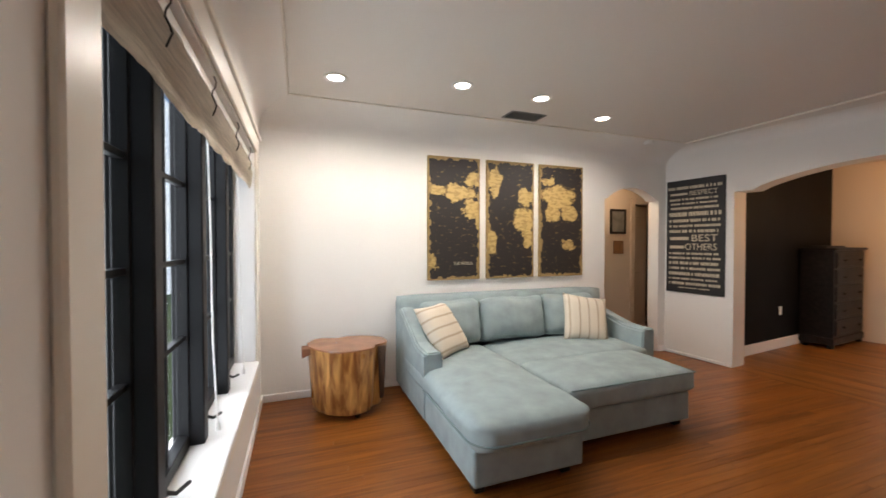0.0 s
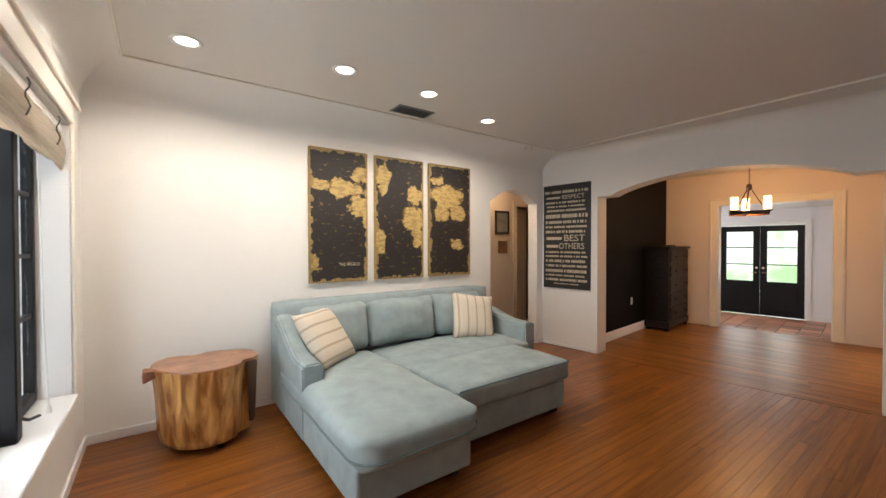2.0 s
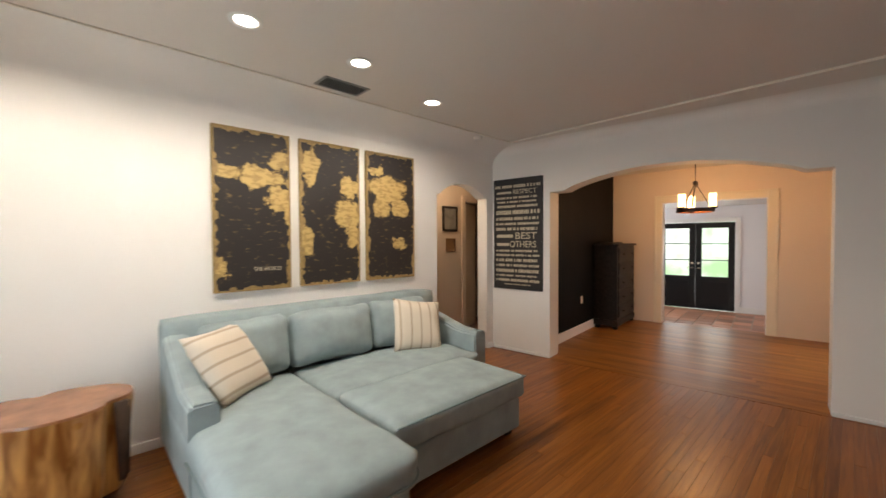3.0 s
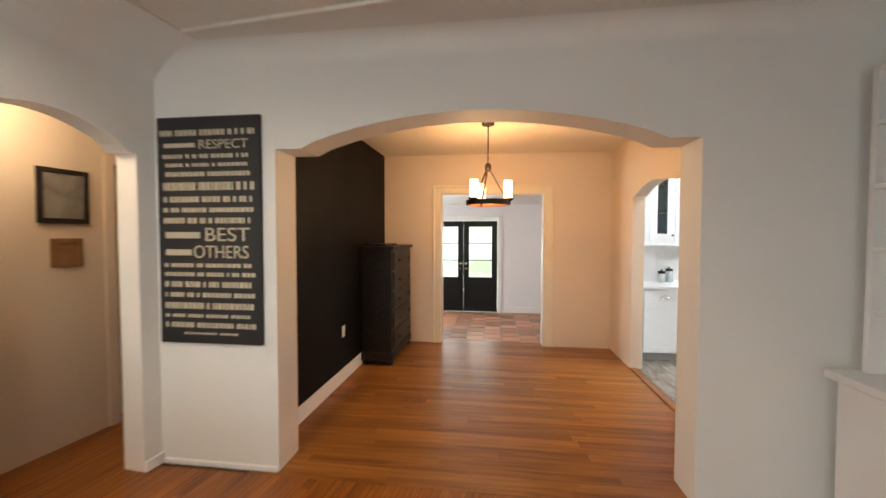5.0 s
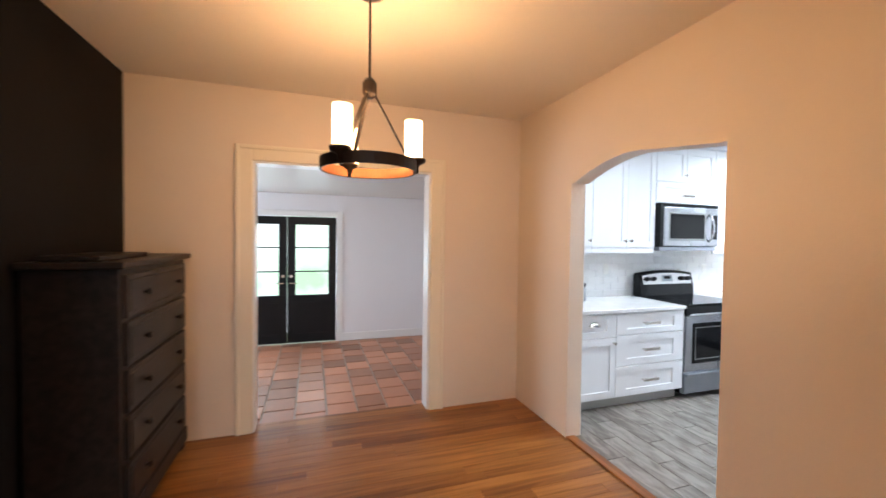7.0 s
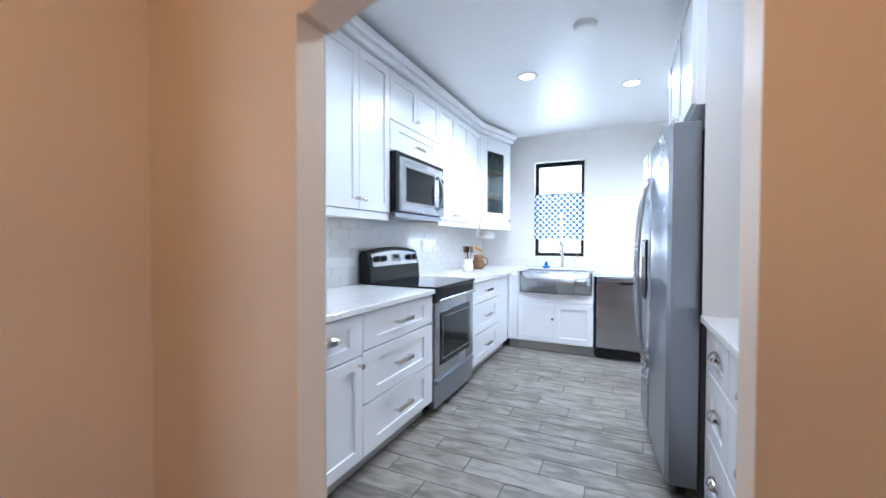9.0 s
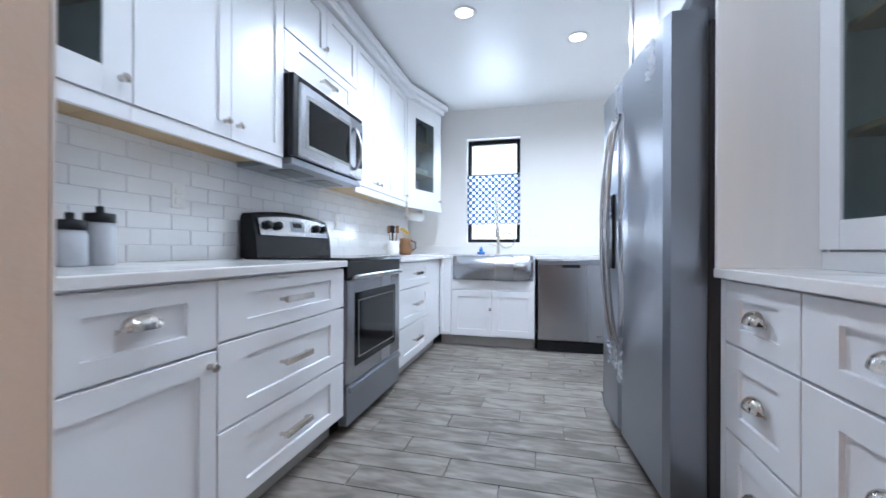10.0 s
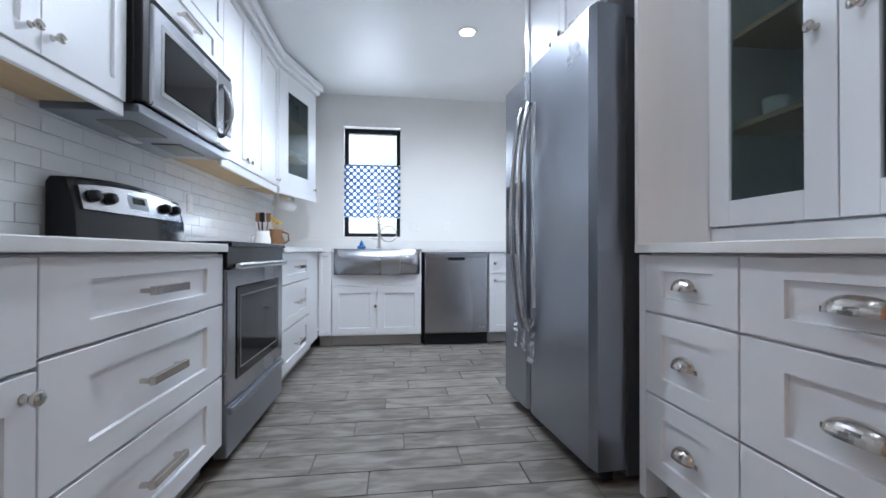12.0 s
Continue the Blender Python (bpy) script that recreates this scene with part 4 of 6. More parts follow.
for i in range(8):
    part("slat", boxes(((-0.17, -0.007, -0.0012), (0.17, 0.007, 0.0012))), METALG, vent, "", pose(0, -0.07 + 0.02 * i, -0.007, 35, 0, 0))
sm = thing("smoke_detector", LIV @ pose(4.26, -0.32, CEIL), "white round smoke detector", "smoke detector")
part("body", lathe([(0.03, -0.04), (0.048, -0.036), (0.055, -0.012), (0.058, 0)], 24), PLASTIC, sm, "", None, True)
kv = thing("smoke_detector", pose(8.16, -1.43, KCEIL), "flat white round kitchen ceiling detector", "smoke detector")
part("body", lathe([(0.05, -0.03), (0.065, -0.026), (0.075, -0.01), (0.078, 0)], 24), PLASTIC, kv, "", None, True)

# ---- living room: built-in bookcase ----
bc = thing("bookcase", pose(6.40, -0.10, 0, 0, 0, 180), "white built-in bookcase over a base cabinet", "bookcase")
part("base_cabinet", boxes(((0, -0.38, 0), (1.3, 0, 0.09)), ((0.03, -0.36, 0.09), (1.3, 0, 0.80)), ((0, -0.40, 0.80), (1.3, 0, 0.84)), bevel=0.004), TRIMW, bc)
for x in (0.03, 1.25):
    part("side_panel", boxes(((x, -0.26, 0.84), (x + 0.03, 0, 2.3)), bevel=0.003), TRIMW, bc)
for z in (1.12, 1.42, 1.72, 2.02, 2.27):
    part("shelf", boxes(((0.06, -0.26, z), (1.25, -0.01, z + 0.025)), bevel=0.003), TRIMW, bc)
part("back_panel", boxes(((0.06, -0.012, 0.84), (1.25, 0, 2.3))), TRIMW, bc)

# ---- dining room ----
dr = thing("dresser", pose(8.54, 3.08, 0), "tall black-stained wooden chest of five drawers", "dresser")
W, Dp, Hh = 1.0, 0.375, 1.34
bm = boxes(((0.02, 0.015, 0.10), (W - 0.02, Dp, Hh)), bevel=0.004)
part("body", bm, DARKW, dr)
part("top", boxes(((-0.02, -0.02, Hh), (W + 0.02, Dp, Hh + 0.035)), bevel=0.010, segs=2), DARKW, dr)
part("top_tray", boxes(((0.05, 0.10, Hh + 0.035), (0.62, 0.34, Hh + 0.06)), bevel=0.004), DARKW, dr)
part("plinth", boxes(((0, 0.0, 0.05), (W, Dp, 0.15)), bevel=0.010, segs=2), DARKW, dr)
for x in (0.05, W - 0.05):
    for y in (0.05, Dp - 0.05):
        part("foot", lathe([(0.03, 0), (0.045, 0.02), (0.04, 0.045), (0.03, 0.06)], 14, (x, y)), DARKW, dr, "", None, True)
zs = [0.17, 0.40, 0.63, 0.86, 1.09, 1.32]
for a, b in zip(zs, zs[1:]):
    d = part("drawer", boxes(((0.06, -0.004, a + 0.01), (W - 0.06, 0.02, b - 0.01)), ((0.085, -0.009, a + 0.035), (W - 0.085, 0, b - 0.035)), bevel=0.004), DARKW, dr)
    for x in (0.25, W - 0.25):
        bm = lathe([(0.010, 0), (0.010, 0.012), (0.018, 0.018), (0.016, 0.028), (0.006, 0.032)], 12)
        part("knob", bm, BRONZE, d, "dark round knob", pose(x, -0.009, (a + b) / 2, 90, 0, 0), True)

ch = thing("chandelier", pose(CH.x, CH.y, 0, 0, 0, 20), "dark bronze ring chandelier with three lit frosted shades", "chandelier")
part("canopy", lathe([(0.05, DCEIL - 0.028), (0.064, DCEIL - 0.022), (0.066, DCEIL - 0.004), (0.066, DCEIL)], 26), BRONZE, ch, "", None, True)
part("rod", tube((0, 0, 2.20), (0, 0, DCEIL - 0.02), 0.006, seg=10), BRONZE, ch, "", None, True)
part("hub", lathe([(0.02, 2.13), (0.032, 2.15), (0.032, 2.195), (0.018, 2.215)], 20), BRONZE, ch, "", None, True)
for nm, ro, ri, z0, z1, mt in (("ring", 0.215, 0.209, 1.80, 1.85, BRONZE), ("ring_lining", 0.2085, 0.204, 1.802, 1.848, COPPER)):
    bm = bmesh.new()
    seg = 48
    prf = [(ro, z0), (ro, z1), (ri, z1), (ri, z0)]
    rings = [[bm.verts.new((r_ * math.cos(2 * math.pi * i / seg), r_ * math.sin(2 * math.pi * i / seg), z_)) for i in range(seg)] for r_, z_ in prf]
    for p, q in zip(rings, rings[1:] + rings[:1]):
        for i in range(seg):
            bm.faces.new((p[i], p[(i + 1) % seg], q[(i + 1) % seg], q[i]))
    part(nm, bm, mt, ch)
for k in range(3):
    a = 2 * math.pi * k / 3
    c, s = math.cos(a), math.sin(a)
    part("arm", boxes(((-0.010, -0.004, 0), (0.010, 0.004, 0.375)), bevel=0.002), BRONZE, ch, "flat strap arm", Matrix.Translation((0.2 * c, 0.2 * s, 1.82)) @ (Vector((-0.185 * c, -0.185 * s, 0.34))).to_track_quat("Z", "Y").to_matrix().to_4x4())
    part("cup", lathe([(0.012, 1.80), (0.014, 1.835), (0.042, 1.85), (0.046, 1.862), (0.044, 1.866)], 20, (0.212 * c, 0.212 * s)), BRONZE, ch, "", None, True)
    bm = bmesh.new()
    add_tube(bm, (0.2 * c, 0.2 * s, 1.868), (0.2 * c, 0.2 * s, 2.035), 0.041, 0.041, 24, False)
    g = part("shade", bm, SHADEG, ch, "glowing frosted glass shade", None, True)
    g.visible_shadow = False


def outlet(m, label, group=""):
    o = thing("wall_outlet", m, label, "outlet", group)
    part("plate", boxes(((-0.036, -0.006, -0.058), (0.036, 0, 0.058)), bevel=0.003), PLASTIC, o)
    for z in (-0.024, 0.024):
        part("socket", boxes(((-0.017, -0.008, z - 0.015), (0.017, -0.005, z + 0.015)), bevel=0.002), PLASTIC, o)
    return o


outlet(pose(8.06, 3.473, 0.51), "white outlet plate on the black wall", "outlets")
outlet(pose(KL - 0.009, -0.76, 1.20, 0, 0, -90), "white outlet plate on the tiled backsplash", "outlets")
outlet(pose(KL - 0.009, -2.2, 1.18, 0, 0, -90), "white outlet plate on the tiled backsplash", "outlets")
outlet(pose(7.85, KF, 1.16, 0, 0, 180), "white outlet plate beside the kitchen window", "outlets")
sw = thing("light_switch", pose(8.22, KF, 1.17, 0, 0, 180), "white double switch plate beside the kitchen window", "switch")
part("plate", boxes(((-0.06, -0.006, -0.06), (0.06, 0, 0.06)), bevel=0.003), PLASTIC, sw)
for x in (-0.025, 0.025):
    part("rocker", boxes(((x - 0.016, -0.009, -0.033), (x + 0.016, -0.004, 0.033)), bevel=0.002), PLASTIC, sw)

# ---- kitchen: cabinets ----
def shaker(w, h, rail=0.062, t=0.02, hole=False, stile=None):
    """A framed door or drawer front, its face at y = 0, from 0 to w and 0 to h."""
    bm = bmesh.new()
    if hole:
        for a, b in (((0, 0, 0), (rail, t, h)), ((w - rail, 0, 0), (w, t, h)), ((rail, 0, h - rail), (w - rail, t, h)), ((rail, 0, 0), (w - rail, t, rail))):
            add_box(bm, a, b, 0.0015)
        return bm
    add_box(bm, (0, 0, 0), (w, t, h), 0.0015)
    face = max((f for f in bm.faces if f.normal.y < -0.9), key=lambda f: f.calc_area())
    bmesh.ops.inset_region(bm, faces=[face], thickness=rail - 0.002, use_even_offset=True)
    bmesh.ops.inset_region(bm, faces=[face], thickness=0.002, depth=-0.010, use_even_offset=True)
    if stile:
        for v in bm.verts:
            if rail - 0.01 < v.co.x < w - rail + 0.01:
                v.co.x += (stile - rail) * (1 if v.co.x < w / 2 else -1)
    return bm


def knob_bm():
    return lathe([(0.010, 0), (0.007, 0.004), (0.006, 0.014), (0.013, 0.019), (0.016, 0.026), (0.012, 0.031), (0.004, 0.033)], 16)


def cup_bm(w=0.085):
    """Half-shell bin pull: closed top, open below."""
    bm = bmesh.new()
    n, m_ = 14, 7
    rows = []
    for i in range(n + 1):
        u = -1 + 2 * i / n
        row = []
        for j in range(m_ + 1):
            a = math.pi / 2 * j / m_
            r = math.sqrt(max(0, 1 - abs(u) ** 2.6))
            row.append(bm.verts.new((u * w / 2, -0.028 * math.cos(a) * r - 0.001, -0.012 + 0.036 * math.sin(a) * r)))
        rows.append(row)
    for p, q in zip(rows, rows[1:]):
        for j in range(m_):
            bm.faces.new((p[j], p[j + 1], q[j + 1], q[j]))
    bmesh.ops.remove_doubles(bm, verts=bm.verts[:], dist=0.0003)
    bmesh.ops.solidify(bm, geom=bm.faces[:], thickness=0.0025)
    for s in (-1, 1):
        add_box(bm, (s * w / 2 - 0.004, -0.004, -0.016), (s * (w / 2 + 0.009), 0, -0.002), 0.001)
    return bm


def bar_bm(w=0.16):
    return boxes(((-w / 2, -0.040, -0.012), (w / 2, -0.024, 0.012)), ((-w / 2, -0.026, -0.006), (-w / 2 + 0.014, 0, 0.006)), ((w / 2 - 0.014, -0.026, -0.006), (w / 2, 0, 0.006)), bevel=0.0015)


def front(cab, kind, x0, x1, z0, z1, pull="", at=(0.5, 0.5), width=None, rail=0.062):
    g = 0.0018
    w, h = x1 - x0 - 2 * g, z1 - z0 - 2 * g
    rail = min(rail, h * 0.27)
    name = "door" if kind != "drawer" else "drawer"
    d = part(name, shaker(w, h, rail, hole=kind == "glass", stile=min(0.125, w * 0.22) if kind == "drawer" else None), LACQ, cab, "glazed cabinet door" if kind == "glass" else "", pose(x0 + g, -0.02, z0 + g))
    if kind == "glass":
        p = part("pane", boxes(((rail - 0.003, 0.008, rail - 0.003), (w - rail + 0.003, 0.012, h - rail + 0.003))), DIMGLASS, d, "dim grey-green glass")
        p.visible_shadow = False
    if pull:
        bm = {"knob": knob_bm, "cup": cup_bm, "bar": bar_bm}[pull]() if width is None else {"cup": cup_bm, "bar": bar_bm}[pull](width)
        mm = pose(at[0] * w, 0, at[1] * h) @ (pose(0, 0, 0, 90) if pull == "knob" else Matrix())
        part("handle", bm, NICKEL, d, {"knob": "round nickel knob", "cup": "nickel cup pull", "bar": "flat steel bar pull"}[pull], mm, pull == "knob")
    return d


def carcass(cab, w, depth, z0, z1, hollow=False, toe=True):
    t = 0.018
    if hollow:
        bm = boxes(((0, 0, z0), (t, depth, z1)), ((w - t, 0, z0), (w, depth, z1)), ((t, 0, z1 - t), (w - t, depth, z1)), ((t, 0, z0), (w - t, depth, z0 + t)), ((t, depth - 0.01, z0 + t), (w - t, depth, z1 - t)))
    else:
        bm = boxes(((0, 0, z0), (w, depth, z1)), bevel=0.001)
    part("body", bm, LACQ, cab)
    if toe:
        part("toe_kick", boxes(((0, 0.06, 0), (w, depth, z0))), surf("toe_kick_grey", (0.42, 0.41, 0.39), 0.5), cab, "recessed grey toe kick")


TB, TT = 0.11, 0.862     # underside and top of base fronts
LX = 9.138               # carcass front of the run along the range wall
RX = 7.545
SY = -3.12


def base(m, w, depth, label, hollow=False):
    c = thing("base_cabinet", m, label, "cabinet", "base cabinets")
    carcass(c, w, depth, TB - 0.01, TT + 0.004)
    return c


def L(y):
    return pose(LX, y, 0, 0, 0, -90)


c = base(L(0.275), 0.587, 0.60, "white shaker base cabinet with one drawer over a door")
part("filler", boxes(((0, -0.02, TB), (0.106, 0, TT)), bevel=0.001), LACQ, c)
front(c, "drawer", 0.11, 0.587, 0.65, TT, "cup", (0.5, 0.56), 0.105)
front(c, "door", 0.11, 0.587, TB, 0.645, "knob", (0.94, 0.92))
c = base(L(-0.312), 0.795, 0.60, "white shaker base cabinet with three wide drawers")
for z0, z1 in ((0.665, TT), (0.385, 0.66), (TB, 0.38)):
    front(c, "drawer", 0.0, 0.795, z0, z1, "bar", (0.48, 0.51), 0.175)
c = base(L(-1.885), 0.80, 0.60, "white shaker base cabinet with three drawers beside the range")
for z0, z1 in ((0.665, TT), (0.385, 0.66), (TB, 0.38)):
    front(c, "drawer", 0.0, 0.80, z0, z1, "bar", (0.5, 0.52), 0.17)
c = base(L(-2.69), 0.41, 0.60, "white corner filler cabinet")
c = base(pose(9.134, SY, 0, 0, 0, 180), 0.115, 0.60, "narrow white pull-out cabinet beside the sink")
front(c, "door", 0.0, 0.115, TB, TT, rail=0.03)
c = base(pose(9.015, SY, 0, 0, 0, 180), 0.81, 0.60, "white sink base cabinet with two doors")
front(c, "door", 0.0, 0.405, TB, 0.555, "knob", (0.965, 0.6))
front(c, "door", 0.405, 0.81, TB, 0.555)
part("apron_rail", boxes(((0.0, -0.018, 0.558), (0.81, 0, 0.665)), bevel=0.002), LACQ, c)
c = base(pose(7.56, SY, 0, 0, 0, 180), 0.42, 0.60, "white base cabinet with drawer and door in the far corner")
front(c, "drawer", 0.0, 0.42, 0.665, TT, "knob", (0.12, 0.5))
front(c, "door", 0.0, 0.42, TB, 0.66, "knob", (0.12, 0.9))
c = base(pose(RX, -0.765, 0, 0, 0, 90), 0.375, 0.58, "white shaker base cabinet with three cup-pull drawers")
part("end_stile", boxes(((-0.036, -0.02, 0.0), (-0.001, 0.57, TT)), bevel=0.001), LACQ, c)
for z0, z1 in ((0.665, TT), (0.385, 0.66), (TB, 0.38)):
    front(c, "drawer", 0.0, 0.375, z0, z1, "cup", (0.5, 0.5))
c = base(pose(RX, -0.388, 0, 0, 0, 90), 0.66, 0.58, "white shaker base cabinet with wide cup-pull drawers")
part("filler", boxes(((0.534, -0.02, TB), (0.66, 0, TT)), bevel=0.001), LACQ, c)
for z0, z1 in ((0.665, TT), (0.385, 0.66), (TB, 0.38)):
    front(c, "drawer", 0.0, 0.53, z0, z1, "cup", (0.5, 0.5), 0.125)

CT = 0.90
def top(bm, label):
    return tagged(link("worktop", bm, QUARTZ), label, "worktop", "worktops")


top(boxes(((9.098, 0.275, 0.868), (KL, -1.108, CT)), bevel=0.003), "white quartz worktop on the range wall")
wt = thing("worktop", pose(0, 0, 0), "white quartz worktop with upstand round the sink", "worktop", "worktops")
for a, b in (((9.098, -1.88, 0.868), (KL, -3.10, CT)), ((9.02, -3.10, 0.868), (KL, KF, CT)), ((KR, -3.085, 0.868), (8.205, KF, CT)), ((8.205, -3.62, 0.868), (9.02, KF, CT))):
    part("slab", boxes((a, b)), QUARTZ, wt)
part("upstand", boxes(((KR, KF + 0.02, CT), (KL, KF, 1.0)), bevel=0.002), QUARTZ, wt)
top(boxes(((KR, -0.79, 0.868), (7.592, 0.275, CT)), bevel=0.003), "white quartz worktop under the glazed cabinet")

# uppers on the range wall
UX, UB, UT = 9.48, 1.435, 2.50


def upper(m, w, depth, z0, label, hollow=False, rail=True, z1=UT):
    c = thing("wall_cabinet", m, label, "cabinet", "wall cabinets")
    carcass(c, w, depth, z0, z1, hollow, False)
    if rail:
        part("light_rail", boxes(((0, -0.012, z0 - 0.055), (w, 0.008, z0)), bevel=0.003), LACQ, c, "white light rail")
        part("underside", boxes(((0.002, 0.012, z0 - 0.006), (w - 0.002, depth - 0.002, z0 - 0.001))), UNDER, c, "raw plywood underside")
    return c


def U(y):
    return pose(UX, y, 0, 0, 0, -90)


def shelves(c, w, depth, z0, z1, seed):
    rnd = random.Random(seed)
    for k in (1, 2):
        z = z0 + (z1 - z0) * k / 3
        part("shelf", boxes(((0.02, 0.03, z), (w - 0.02, depth - 0.012, z + 0.018))), UNDER, c, "pale wooden shelf")


c = upper(U(0.275), 0.587, 0.305, UB, "white wall cabinet with a glazed door", True)
front(c, "glass", 0.0, 0.285, UB, UT - 0.02, rail=0.09)
front(c, "glass", 0.285, 0.587, UB, UT - 0.02, "knob", (0.88, 0.065), rail=0.09)
shelves(c, 0.587, 0.305, UB, UT, 1)
c = upper(U(-0.313), 0.777, 0.305, UB, "white shaker wall cabinet with two tall doors")
front(c, "door", 0.0, 0.42, UB, UT - 0.02, "knob", (0.92, 0.065))
front(c, "door", 0.42, 0.777, UB, UT - 0.02, "knob", (0.10, 0.065))
c = upper(U(-1.092), 0.83, 0.305, 1.90, "white wall cabinet over the microwave with lift-up and twin doors", rail=False)
front(c, "drawer", 0.0, 0.83, 1.905, 2.12, "bar", (0.5, 0.35), 0.16)
front(c, "door", 0.0, 0.415, 2.125, UT - 0.02, "knob", (0.93, 0.2))
front(c, "door", 0.415, 0.83, 2.125, UT - 0.02)
c = upper(U(-1.924), 1.09, 0.305, UB, "white shaker wall cabinet with three narrow doors")
for k in range(3):
    front(c, "door", 0.3633 * k, 0.3633 * (k + 1), UB, UT - 0.02, "knob", (0.88 if k != 1 else 0.12, 0.05), rail=0.05)
# corner cabinet with a slanted glazed face
CC = pose(9.475, -3.02, 0, 0, 0, -106)
cc = thing("corner_cabinet", CC, "white corner wall cabinet with a glazed door and books", "cabinet")
for nm, a, b in (("side", (0, 0, UB), (0.018, 0.28, UT)), ("side", (0.65, 0, UB), (0.668, 0.42, UT)), ("top", (0.018, 0, UT - 0.02), (0.65, 0.28, UT)), ("bottom", (0.018, 0, UB), (0.65, 0.28, UB + 0.02)), ("back", (0.018, 0.27, UB + 0.02), (0.65, 0.28, UT - 0.02))):
    part(nm, boxes((a, b), bevel=0.001), LACQ, cc)
front(cc, "glass", 0.0, 0.668, UB, UT - 0.02, "knob", (0.93, 0.06), rail=0.15)
part("light_rail", boxes(((0, -0.03, UB - 0.055), (0.668, -0.008, UB)), bevel=0.003), LACQ, cc)
part("underside", boxes(((0.01, 0.0, UB - 0.006), (0.66, 0.30, UB - 0.001))), UNDER, cc, "raw plywood underside")
for k in (1, 2):
    part("shelf", boxes(((0.02, 0.02, UB + k * 0.33), (0.648, 0.268, UB + k * 0.33 + 0.018))), UNDER, cc)
rnd = random.Random(9)
for k in range(9):
    col = [(0.10, 0.16, 0.10), (0.30, 0.28, 0.30), (0.12, 0.10, 0.22), (0.35, 0.30, 0.2)][k % 4]
    h = rnd.uniform(0.17, 0.25)
    b = link("book", boxes(((0, 0, 0), (0.03, 0.16, h)), bevel=0.002), surf("book_cover", col, 0.6), None, cc.matrix_basis @ pose(0.16 + 0.04 * k, 0.08, UB + 0.66 + 0.018))
    tagged(b, "muted cloth-bound book standing on the cabinet shelf", "book", "cabinet books")
for k in range(4):
    b = link("bowl", lathe([(0.03, 0), (0.035, 0.005), (0.06, 0.04), (0.07, 0.07), (0.066, 0.07), (0.055, 0.04), (0.02, 0.012)], 18), CERAM, None, cc.matrix_basis @ pose(0.15 + 0.125 * k, 0.14, UB + 0.33 + 0.018), True)
    tagged(b, "white bowl inside the glazed corner cabinet", "bowl", "cabinet bowls")

bm = bmesh.new()
for a, b in (((UX - 0.05, 0.275, UT), (KL, -3.02, UT + 0.05)), ((UX - 0.08, 0.275, UT + 0.05), (KL, -3.02, UT + 0.11))):
    add_box(bm, a, b, 0.012, 2)
setting("trim_crown", bm, LACQ, "white crown moulding over the wall cabinets", "moulding")
setting("trim_crown_corner", boxes(((-0.0, -0.05, UT), (0.70, 0.40, UT + 0.05)), ((-0.0, -0.08, UT + 0.05), (0.73, 0.40, UT + 0.11)), bevel=0.012, segs=2), LACQ, "white crown moulding on the corner cabinet", "moulding", CC)

# tall run on the fridge side
hutch = thing("glazed_cabinet", pose(7.29, -0.775, 0, 0, 0, 90), "white dresser-top cabinet with frosted glazed doors on the worktop", "cabinet")
carcass(hutch, 1.04, 0.325, 0.925, UT, True, False)
part("base_rail", boxes(((0, -0.012, CT), (1.04, 0.325, 0.955)), bevel=0.002), LACQ, hutch)
for x0, x1, kx in ((0.0, 0.42, 0.88), (0.42, 0.84, 0.12), (0.84, 1.04, 0.2)):
    front(hutch, "glass", x0, x1, 0.96, UT - 0.02, "knob", (kx, 0.345), rail=0.085)
for z in (1.30, 1.62, 1.94):
    part("shelf", boxes(((0.02, 0.03, z), (1.02, 0.31, z + 0.018))), UNDER, hutch, "pale wooden shelf")
for k in range(6):
    b = link("cup", lathe([(0.025, 0), (0.03, 0.004), (0.036, 0.05), (0.038, 0.085), (0.035, 0.085), (0.026, 0.01)], 16), CERAM, None, hutch.matrix_basis @ pose(0.10 + 0.11 * k, 0.15 + 0.03 * (k % 2), 1.318 if k < 4 else 0.944), True)
    tagged(b, "white cup behind frosted cabinet glass", "cup", "cabinet cups")
tp = tagged(link("end_panel", boxes(((KR, -0.795, CT), (7.586, -0.777, UT)), bevel=0.001), surf("panel_lacquer", (0.76, 0.75, 0.74), 0.4, var=0.04, scale=3, stretch=(8, 8, 0.6))), "pale tall end panel beside the fridge", "panel")
fc = thing("fridge_cabinet", pose(7.62, -1.835, 0, 0, 0, 90), "white two-door cabinet above the fridge", "cabinet")
carcass(fc, 1.035, 0.57, 1.86, UT, False, False)
front(fc, "door", 0.0, 0.51, 1.865, UT - 0.02, "knob", (0.9, 0.1))
front(fc, "door", 0.51, 1.035, 1.865, UT - 0.02, "knob", (0.1, 0.1))
tagged(link("end_panel", boxes(((KR, -1.87, 0), (7.62, -1.85, UT)), bevel=0.001), LACQ), "white tall end panel on the far side of the fridge", "panel")

